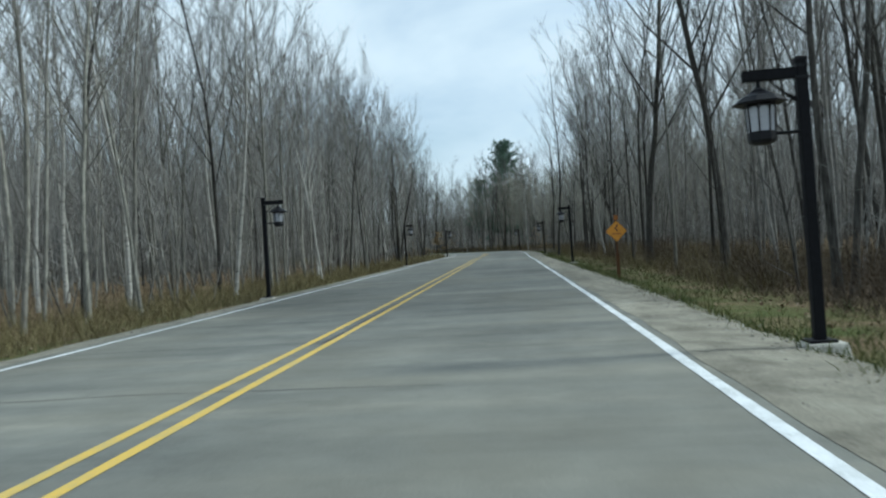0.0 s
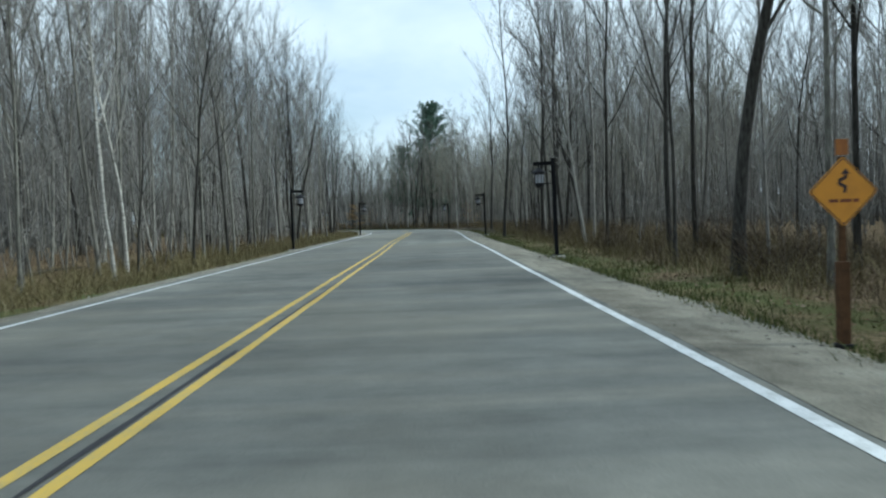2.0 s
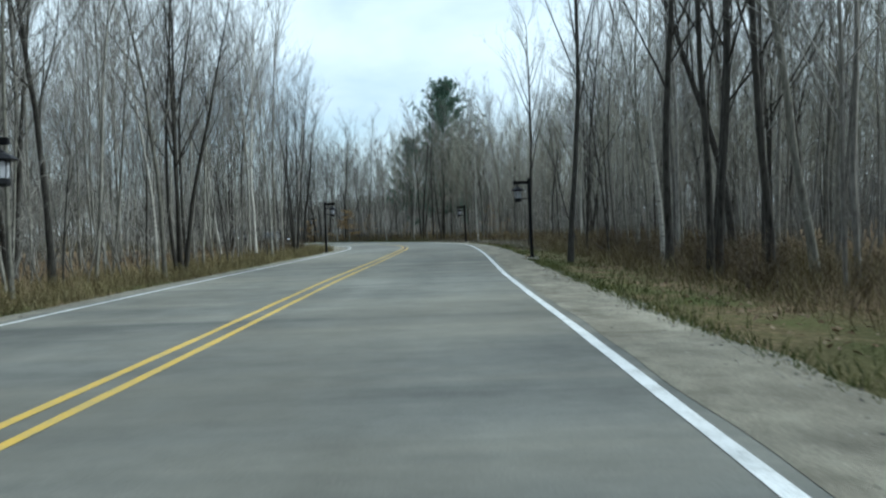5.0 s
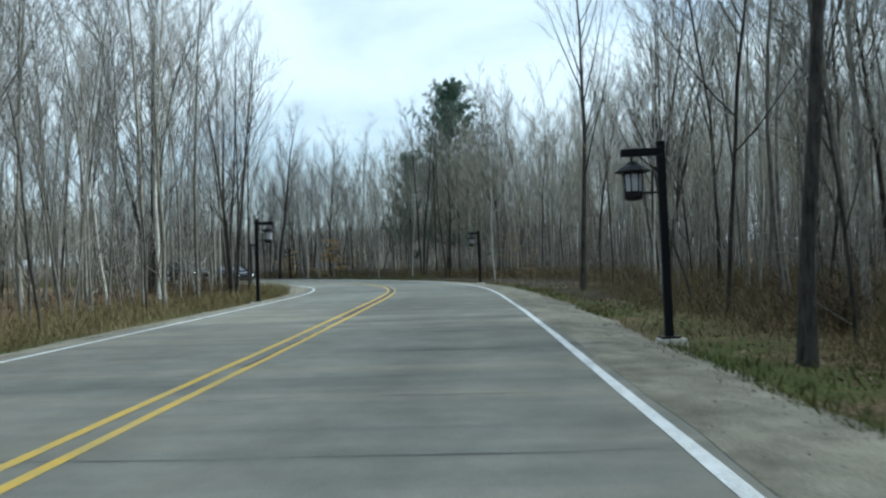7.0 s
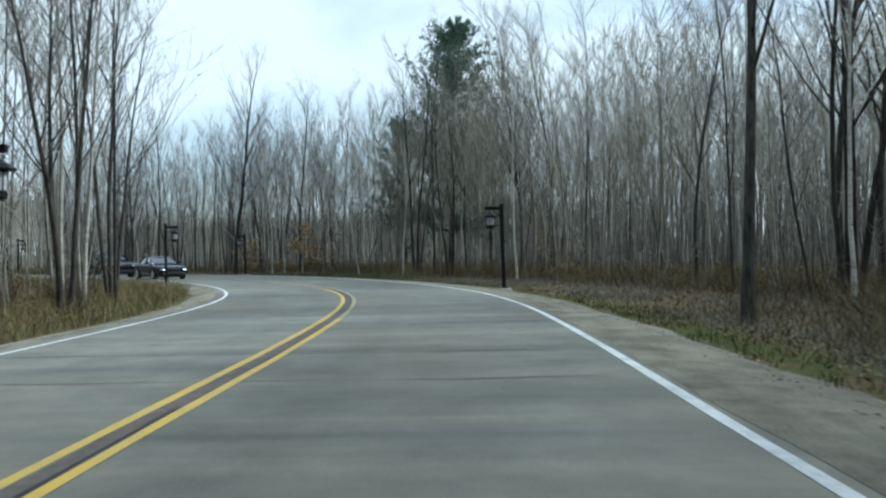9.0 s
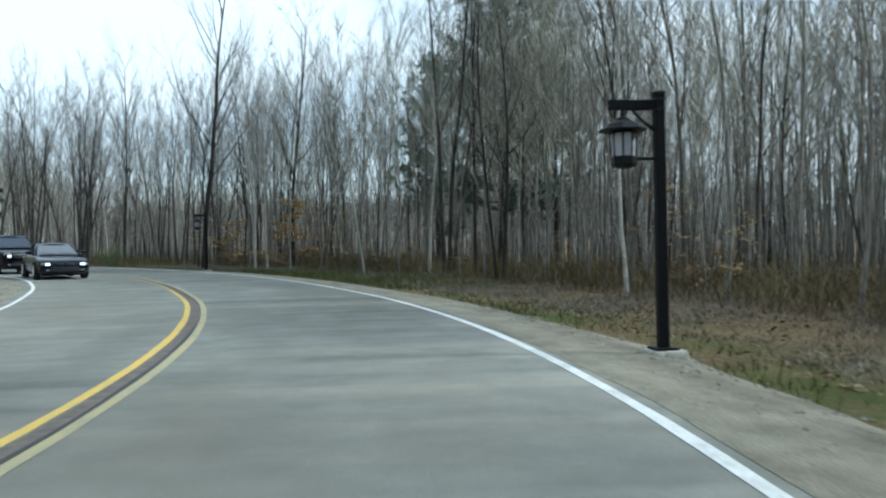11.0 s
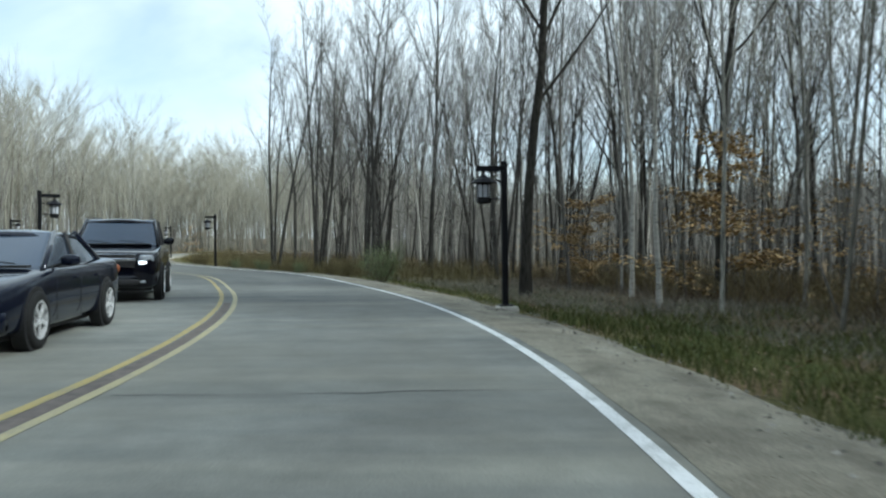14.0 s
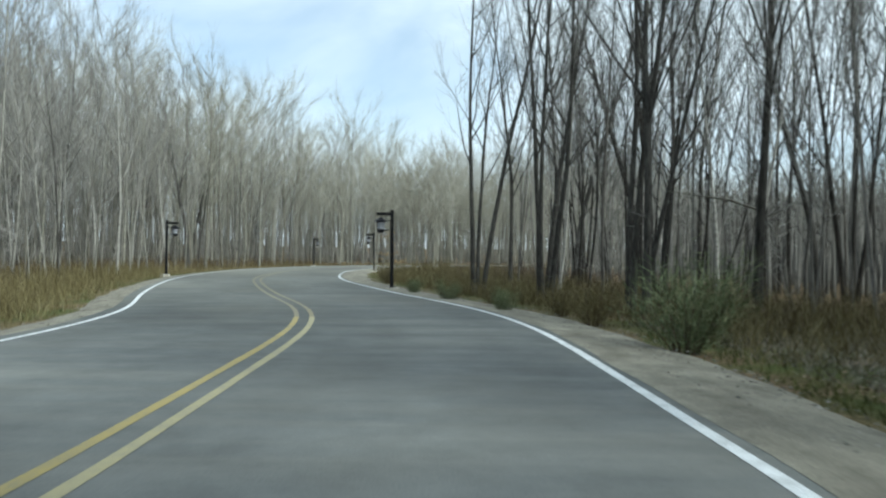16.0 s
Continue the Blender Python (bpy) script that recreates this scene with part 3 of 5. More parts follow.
LAMPS_RIGHT = [(5.0, 9.4), (7.33, 41.85), (9.55, 73.4), (10.03, 106.5), (-4.92, 137.95), (-31.0, 156.9), (-56.0, 177.1)]
LAMPS_LEFT = [(-4.22, 24.5), (-2.08, 57.0), (0.5, 90.3), (-5.0, 118.5), (-21.9, 139.6), (-49.5, 156.9), (-79.0, 188.0)]
lamp = make_lamp_post()
first = True
for spots, turn in ((LAMPS_RIGHT, 0.0), (LAMPS_LEFT, math.pi)):
    for k, (x, y) in enumerate(spots):
        _, s = off_road([(x, y)])
        lean = 0.5 * math.sin(3.1 * k + turn) - (0.8 if turn == 0 else 0.0)
        m = Matrix.Translation((x, y, 0.0)) @ Matrix.Rotation(heading(s[0]) + turn, 4, "Z") @ Matrix.Rotation(radians(lean), 4, "Y")
        if first:
            lamp.matrix_basis, first = m, False
        else:
            copy_thing(lamp, m)


# ---- things: warning sign ----
def make_sign():
    """A diamond warning sign on a wooden post; its face looks to -y."""
    thing = new("warning_sign")
    part("post", box(bmesh.new(), (0.055, 0.055, 1.87), (0, 0.02, 0.86), 0.005), POST_WOOD, thing)
    part("post_sleeve", box(bmesh.new(), (0.10, 0.10, 0.92), (0, 0.02, 0.36), 0.01), POST_WOOD, thing)
    part("base_collar", box(bmesh.new(), (0.14, 0.14, 0.16), (0, 0.02, -0.03), 0.012), METAL, thing)
    bm = bmesh.new()
    half, rad, cz = 0.232, 0.035, 1.47
    ring = []
    for k in range(4):
        a0 = math.pi / 2 * k
        cx, cy = (half - rad) * (1 if k in (0, 3) else -1), (half - rad) * (1 if k in (0, 1) else -1)
        for j in range(6):
            a = a0 + math.pi / 2 * j / 5
            x, y = cx + rad * math.cos(a), cy + rad * math.sin(a)
            ring.append(((x - y) * 0.7071, (x + y) * 0.7071))
    loft(bm, [[Vector((x, yy, cz + z)) for x, z in ring] for yy in (-0.012, -0.018)])
    face = part("sign_face", bm, SIGN_YELLOW, thing, "amber diamond sign face")
    bm = bmesh.new()
    for a, b in zip(ring, ring[1:] + ring[:1]):
        q = [bm.verts.new((x * k, -0.0195, cz + z * k)) for (x, z), k in ((a, 0.965), (b, 0.965), (b, 0.925), (a, 0.925))]
        bm.faces.new(q)
    part("border", bm, SIGN_BLACK, face)
    bm = bmesh.new()
    line = [(0.01, -0.005), (0.018, 0.04), (-0.038, 0.075), (-0.034, 0.105), (0.022, 0.130), (0.020, 0.165)]
    w = 0.016
    for (x0, z0), (x1, z1) in zip(line, line[1:]):
        d = Vector((x1 - x0, 0, z1 - z0)).normalized()
        s = Vector((-d.z, 0, d.x)) * w
        a, b = Vector((x0, -0.021, cz + z0)) - d * 0.008, Vector((x1, -0.021, cz + z1)) + d * 0.008
        bm.faces.new([bm.verts.new(p) for p in (a - s, b - s, b + s, a + s)])
    bm.faces.new([bm.verts.new(p) for p in ((-0.022, -0.022, cz + 0.160), (0.062, -0.022, cz + 0.160), (0.020, -0.022, cz + 0.215))])
    part("arrow", bm, SIGN_BLACK, face, "black winding arrow")
    for x, wd in ((-0.095, 0.085), (0.02, 0.11), (0.115, 0.05)):
        part("lettering_bar", box(bmesh.new(), (wd, 0.003, 0.030), (x, -0.0215, cz - 0.085), 0.0), SIGN_RED, face)
    part("orange_plate", box(bmesh.new(), (0.12, 0.012, 0.15), (0.0, 0.0, cz + 0.41), 0.004), SIGN_ORANGE, thing, "small faded orange plate above the sign face")
    return tagged(thing, "amber winding-road warning sign on a brown wooden post", "road sign")


sign = make_sign()
sign.matrix_basis = Matrix.Translation((6.24, 25.3, -0.1)) @ Matrix.Rotation(heading(off_road([(6.24, 25.3)])[1][0]), 4, "Z")


# ---- things: vehicles ----
def wheel(thing, x, y, r, width, spokes):
    """A wheel with a tyre and a spoked rim, its axle along x."""
    out = 1 if x > 0 else -1
    m = Matrix.Translation((x, y, r)) @ Matrix.Rotation(math.pi / 2 * out, 4, "Y")
    tyre = part("wheel", lathe(bmesh.new(), [(r * 0.62, -width / 2), (r * 0.9, -width / 2), (r * 0.98, -width * 0.36), (r, 0), (r * 0.98, width * 0.36), (r * 0.9, width / 2), (r * 0.66, width / 2), (r * 0.64, width * 0.3), (r * 0.62, -width / 2 + 0.001)], 32, m), RUBBER, thing, smooth=True)
    bm = bmesh.new()
    lathe(bm, [(r * 0.66, width * 0.44), (r * 0.66, width * 0.5), (r * 0.60, width * 0.5), (r * 0.58, width * 0.2), (r * 0.58, width * 0.02)], 32, m, False)
    lathe(bm, [(0.001, width * 0.42), (r * 0.13, width * 0.42), (r * 0.15, width * 0.3), (r * 0.15, width * 0.2)], 16, m)
    for k in range(spokes):
        turn = m @ Matrix.Rotation(2 * math.pi * k / spokes, 4, "Z")
        box(bm, (r * 0.54, r * 0.15, 0.025), (0, 0, 0), 0.005, turn @ Matrix.Translation((r * 0.36, 0, width * 0.42)))
    part("rim", bm, ALLOY, tyre, "bright alloy rim")
    part("brake_disc", lathe(bmesh.new(), [(0.001, 0.0), (r * 0.6, 0.0), (r * 0.6, 0.02), (0.001, 0.02)], 24, m), PLASTIC, tyre)


def hull(rows):
    """Body rings across x from rows of (y, half width, z low, z belt, z top of the middle, tuck)."""
    rings = []
    for y, w, lo, belt, top, tuck in rows:
        half = [(0.0, lo), (w * 0.86, lo), (w * 0.97, lo + 0.06), (w, lo + (belt - lo) * 0.45), (w * 0.985, belt - 0.12), (w * tuck, belt - 0.02), (w * (tuck - 0.10), top - 0.012), (w * 0.4, top), (0.0, top)]
        ring = [Vector((x, y, z)) for x, z in half] + [Vector((-x, y, z)) for x, z in half[-2:0:-1]]
        rings.append(ring)
    return rings


def cabin(rows):
    """Cabin rings from rows of (y at belt, y at roof, half width low, half width high, z low, z high)."""
    return [[Vector((x, y, z)) for x, y, z in ((-wl, yb, zl), (wl, yb, zl), (wh, yr, zh), (-wh, yr, zh))] for yb, yr, wl, wh, zl, zh in rows]


def curved_bar(bm, w, y0, sweep, z, half_y, half_z):
    """A bar across the car whose ends sweep back, with rounded edges."""
    rings = []
    for k in range(13):
        x = -1 + k / 6
        y, k2 = y0 + sweep * abs(x) ** 3.2, 1 - 0.25 * abs(x) ** 6
        sec = ((-1, -0.55), (-0.6, -1), (0.6, -1), (1, -0.55), (1, 0.55), (0.6, 1), (-0.6, 1), (-1, 0.55))
        rings.append([Vector((x * w, y + p * half_y, z + q * half_z * k2)) for p, q in sec])
    return loft(bm, rings)


def lens(bm, at, size, turn, squareness=1.0):
    """A rounded lens: an ellipsoid, boxier as squareness falls, turned round z by degrees."""
    made = bmesh.ops.create_uvsphere(bm, u_segments=20, v_segments=12, radius=1.0)["verts"]
    for v in made:
        c = [math.copysign(abs(q) ** squareness, q) for q in v.co]
        v.co = Vector((c[0] * size[0], c[1] * size[1], c[2] * size[2]))
    bmesh.ops.transform(bm, matrix=Matrix.Translation(at) @ Matrix.Rotation(radians(turn), 4, "Z"), verts=made)
    return bm


def make_car(name, paint, length, wide, high, wheel_r, base, nose_z, hood_z, belt, cowl, roof_f, roof_r, tail, deck_z, ride, spokes, tall, label):
    """A car with its nose to -y, standing on z = 0, its middle at the origin; tall: an off-road wagon with rails and a chrome grille."""
    thing = new(name)
    w, f, r = wide / 2, -length / 2, length / 2
    full = 1.06 if tall else 1.0
    rows = [(f, w * 0.60 * full, ride + 0.14, nose_z - 0.16, nose_z - 0.13, 0.93), (f + 0.07, w * 0.80 * full, ride + 0.04, nose_z - 0.05, nose_z - 0.02, 0.94), (f + 0.24, w * 0.92, ride, nose_z + 0.0, nose_z + 0.03, 0.95), (f + 0.55, w * 0.985, ride, nose_z + 0.4 * (hood_z - nose_z), nose_z + 0.5 * (hood_z - nose_z) + 0.02, 0.95),
            (cowl - 0.15, w, ride, belt - 0.02, hood_z + 0.015, 0.95), (cowl + 0.15, w, ride, belt, belt + 0.015, 0.95), (0.3, w, ride, belt + 0.01, belt + 0.02, 0.95),
            (tail - 0.1, w * 0.995, ride, belt + 0.02, deck_z, 0.95), (r - 0.22, w * 0.97, ride + 0.02, deck_z - 0.03, deck_z, 0.95), (r - 0.05, w * 0.88, ride + 0.08, deck_z - 0.08, deck_z - 0.05, 0.94), (r, w * 0.74, ride + 0.14, deck_z - 0.18, deck_z - 0.15, 0.94)]
    body = part("body", loft(bmesh.new(), hull(rows)), paint, thing, smooth=True)
    soft = body.modifiers.new("soften", "SUBSURF")
    soft.levels = soft.render_levels = 2
    wl, wh = w * 0.885, w * (0.74 if tall else 0.66)
    zl, zh = belt - 0.03, high - 0.05
    glass = part("cabin", loft(bmesh.new(), cabin([(cowl + 0.02, roof_f, wl, wh, zl, zh), (tail, roof_r, wl * 0.9, wh * 0.96, zl, zh)])), CAR_GLASS, thing, "dark tinted glass all round")
    gb = glass.modifiers.new("soften", "BEVEL")
    gb.width, gb.segments = 0.08, 4
    rings = []
    for k in range(11):
        u = k / 10
        y, z = roof_f - 0.12 + (roof_r - roof_f + 0.24) * u, high - 0.075 + 0.075 * math.sin(math.pi * u) ** 0.6
        top = [(x * (wh + 0.015), z - 0.065 * abs(x) ** 2.5) for x in (-1, -0.9, -0.7, -0.4, 0, 0.4, 0.7, 0.9, 1)]
        rings.append([Vector((x, y, h)) for x, h in top] + [Vector((x, y, h - 0.05)) for x, h in top[::-1]])
    part("roof", loft(bmesh.new(), rings), paint, thing, smooth=True)
    for sx in (-1, 1):
        for yb, yr, t, k in ((cowl + 0.02, roof_f, 0.032, 1.0), (tail - 0.04, roof_r, 0.045, 0.9)):
            mid = (sx * ((wl + wh) / 2 * k + 0.012), (yb + yr) / 2, (zl + zh) / 2 + 0.01)
            part("pillar", tube(bmesh.new(), [(sx * wl * k, yb, zl), mid, (sx * wh * (0.5 + 0.5 * k), yr, zh)], t, 8), paint, thing, smooth=True)
        for u in (0.40, 0.74) if tall else (0.46,):
            yb, yr = cowl + (tail - cowl) * u, roof_f + (roof_r - roof_f) * u
            part("pillar", tube(bmesh.new(), [(sx * (wl - 0.005), yb, zl), (sx * (wh - 0.005), yr, zh)], 0.03, 8), PLASTIC, thing)
        part("window_trim", box(bmesh.new(), (0.010, (tail - cowl) * 0.72, 0.018), (sx * w * 0.945, (cowl + tail) / 2, belt + 0.008), 0.004), CHROME if tall else PLASTIC, thing)
        part("side_moulding", box(bmesh.new(), (0.012, base - 2.7 * wheel_r, 0.022), (sx * w * 0.997, 0.0, ride + 0.34), 0.006), CHROME if tall else paint, thing)
        mir = part("mirror", lens(bmesh.new(), (sx * (w + 0.09), cowl + 0.42, belt + 0.09), (0.12, 0.065, 0.085 if tall else 0.07), 0, 0.7), paint, thing, smooth=True)
        part("mirror_glass", box(bmesh.new(), (0.16, 0.01, 0.10), (sx * (w + 0.09), cowl + 0.48, belt + 0.09), 0.004), CHROME, mir)
        part("mirror_arm", tube(bmesh.new(), [(sx * w * 0.88, cowl + 0.40, belt + 0.01), (sx * (w + 0.02), cowl + 0.42, belt + 0.06)], 0.022, 8), PLASTIC, mir)
        hz = nose_z - 0.15
        lamp_part = part("headlight", lens(bmesh.new(), (sx * w * 0.70, f + 0.15, hz), (0.17 if tall else 0.20, 0.105, 0.105 if tall else 0.066), sx * 32, 0.6 if tall else 0.85), LAMP_LENS, thing, "clear headlight lens, lit", smooth=True)
        part("bulb", lens(bmesh.new(), (sx * w * 0.66, f + 0.055, hz - (0.06 if tall else 0.0)), (0.10, 0.05, 0.04), sx * 28, 0.8), LAMP_ON, lamp_part, "lit headlamp bulb", smooth=True)
        part("tail_light", lens(bmesh.new(), (sx * w * 0.80, r - 0.10, deck_z - 0.2), (0.13, 0.08, 0.17 if tall else 0.07), -sx * 30, 0.6), SIGN_RED, thing, smooth=True)
        part("fog_light", lens(bmesh.new(), (sx * w * 0.66, f + 0.02, ride + 0.17), (0.065, 0.03, 0.032), sx * 20), LAMP_LENS, thing, smooth=True)
        for y in (cowl + 1.05, cowl + 1.98):
            part("door_handle", box(bmesh.new(), (0.03, 0.17, 0.03), (sx * w * 0.995, y, belt - 0.15), 0.008), CHROME if tall else paint, thing)
        for y in (cowl + 0.22, cowl + 1.18, cowl + 2.08):
            part("door_gap", box(bmesh.new(), (0.006, 0.008, belt - ride - 0.24), (sx * w * 0.995, y, (belt + ride) / 2 - 0.02), 0.0), PLASTIC, thing)
        for y in (-base / 2, base / 2):
            m = Matrix.Translation((sx * (w - 0.07), y, wheel_r)) @ Matrix.Rotation(math.pi / 2 * sx, 4, "Y")
            part("wheel_arch", lathe(bmesh.new(), [(0.001, -0.1), (wheel_r * 1.12, -0.1), (wheel_r * 1.14, 0.062), (wheel_r * 1.10, 0.066), (0.001, 0.06)], 32, m), PLASTIC, thing)
            wheel(thing, sx * (w - 0.07), y, wheel_r, 0.22, spokes)
        if tall:
            part("roof_rail", tube(bmesh.new(), [(sx * wh * 0.86, roof_f + 0.2, high - 0.05), (sx * wh * 0.86, roof_f + 0.4, high + 0.005), (sx * wh * 0.86, roof_r - 0.4, high + 0.005), (sx * wh * 0.86, roof_r - 0.15, high - 0.05)], 0.014), PLASTIC, thing)
    part("cowl_panel", box(bmesh.new(), (1.45 * w, 0.16, 0.03), (0, cowl - 0.0, belt + 0.018), 0.01), PLASTIC, thing)
    for sx in (-0.15, 0.55):
        part("wiper", tube(bmesh.new(), [(sx * w, cowl + 0.0, belt + 0.05), (sx * w - 0.5 * w, cowl + 0.10, belt + 0.10)], 0.01, 6), PLASTIC, thing)
    if tall:
        grille = part("grille", curved_bar(bmesh.new(), w * 0.50, f - 0.005, 0.02, nose_z - 0.17, 0.04, 0.14), PLASTIC, thing)
        part("grille_rim", curved_bar(bmesh.new(), w * 0.52, f - 0.035, 0.02, nose_z - 0.045, 0.02, 0.016), CHROME, grille, "chrome upper grille bar")
        part("grille_bar", curved_bar(bmesh.new(), w * 0.52, f - 0.045, 0.02, nose_z - 0.15, 0.02, 0.028), CHROME, grille, "broad chrome grille bar")
        part("grille_rim", curved_bar(bmesh.new(), w * 0.50, f - 0.035, 0.02, nose_z - 0.30, 0.02, 0.012), CHROME, grille)
        part("grille_emblem", box(bmesh.new(), (0.19, 0.02, 0.06), (0, f - 0.065, nose_z - 0.15), 0.015), CHROME, grille, "plain chrome emblem shape")
    else:
        grille = part("grille", lens(bmesh.new(), (0, f + 0.04, nose_z - 0.17), (0.34, 0.08, 0.085), 0, 0.75), PLASTIC, thing, smooth=True)
        for k in range(8):
            x = (-1 if k < 4 else 1) * (0.06 + 0.055 * (k % 4))
            part("grille_slat", box(bmesh.new(), (0.012, 0.03, 0.09), (x, f - 0.025, nose_z - 0.17), 0.003), METAL, grille)
        part("grille_divider", box(bmesh.new(), (0.05, 0.05, 0.15), (0, f - 0.02, nose_z - 0.16), 0.015), paint, grille)
    part("bumper", curved_bar(bmesh.new(), w * 0.93, f + 0.03, 0.30, ride + 0.20, 0.07, 0.13), paint, thing, smooth=True)
    part("air_intake", curved_bar(bmesh.new(), w * 0.60, f - 0.035, 0.06, ride + 0.17, 0.02, 0.06), PLASTIC, thing)
    part("rear_bumper", curved_bar(bmesh.new(), w * 0.93, r - 0.05, -0.25, ride + 0.22, 0.07, 0.12), paint, thing, smooth=True)
    part("underbody", box(bmesh.new(), (1.6 * w, length * 0.8, 0.12), (0, 0, ride + 0.02), 0.02), PLASTIC, thing)
    return tagged(thing, label, "car")


def park(car, s, d, turn=0.0):
    x, y = at_road(s, d)
    car.matrix_basis = Matrix.Translation((x, y, 0.004)) @ Matrix.Rotation(heading(s) + radians(turn), 4, "Z")


sedan = make_car("sedan", CAR_NAVY, 5.0, 1.87, 1.44, 0.345, 2.88, 0.74, 0.90, 0.94, -0.98, 0.08, 1.00, 1.90, 1.04, 0.19, 5, False, "dark blue four-door sedan with lit headlights on the road")
suv = make_car("suv", CAR_BLACK, 5.13, 2.0, 1.87, 0.40, 2.95, 1.06, 1.16, 1.22, -0.98, -0.12, 2.05, 2.46, 1.26, 0.27, 5, True, "large black sport utility vehicle with chrome grille on the road")
park(sedan, 165.0, -2.45)
park(suv, 174.0, -2.45)


# ---- trees ----
class Branches:
    """Gathers tapered round branches into triangle arrays."""

    def __init__(self):
        self.v, self.f, self.n = [], [], 0

    def limb(self, pts, radii, sides):
        pts, radii = np.asarray(pts, float), np.asarray(radii, float)
        d = np.gradient(pts, axis=0)
        d /= np.linalg.norm(d, axis=1)[:, None] + 1e-9
        ref = np.array([0.0, 0.0, 1.0]) if abs(d[0, 2]) < 0.8 else np.array([1.0, 0.0, 0.0])
        u = np.cross(d, ref)
        u /= np.linalg.norm(u, axis=1)[:, None] + 1e-9
        w = np.cross(d, u)
        a = 2 * np.pi * np.arange(sides) / sides
        ring = pts[:, None] + radii[:, None, None] * (np.cos(a)[None, :, None] * u[:, None] + np.sin(a)[None, :, None] * w[:, None])
        k = len(pts)
        ring = ring[:-1].reshape(-1, 3)
        tip = pts[-1:]
        base = self.n
        i = np.arange(sides)
        j = (i + 1) % sides
        faces = []
        for r in range(k - 2):
            p, q = base + r * sides, base + (r + 1) * sides
            faces.append(np.stack([p + i, p + j, q + j], 1))
            faces.append(np.stack([p + i, q + j, q + i], 1))
        p = base + (k - 2) * sides
        faces.append(np.stack([p + i, p + j, np.full(sides, base + len(ring))], 1))
        self.v.append(np.concatenate([ring, tip]))
        self.f.append(np.concatenate(faces))
        self.n += len(ring) + 1

    def twig(self, start, end, width, across):
        """A thin tapered twig."""
        side = np.cross(end - start, across)
        side *= width / (np.linalg.norm(side) + 1e-9)
        self.v.append(np.array([start - side, start + side, end]))
        self.f.append(np.array([[self.n, self.n + 1, self.n + 2]]))
        self.n += 3

    def arrays(self):
        return np.concatenate(self.v).astype(np.float32), np.concatenate(self.f).astype(np.int32)


def bend(rng, start, way, length, points, lift, wander):
    """A line that starts along way, wanders, and bends upwards by lift."""
    p, d, out = np.array(start, float), np.array(way, float), [np.array(start, float)]
    for _ in range(points - 1):
        d = d + rng.normal(0, wander, 3) + np.array([0, 0, lift])
        d /= np.linalg.norm(d)
        p = p + d * length / (points - 1)
        out.append(p)
    return np.array(out)


def aside(rng, way, angle, spin):
    """A way that leaves another at an angle."""
    way = way / np.linalg.norm(way)
    u = np.cross(way, [0, 0, 1.0] if abs(way[2]) < 0.95 else [1.0, 0, 0])
    u /= np.linalg.norm(u)
    w = np.cross(way, u)
    return math.cos(angle) * way + math.sin(angle) * (math.cos(spin) * u + math.sin(spin) * w)


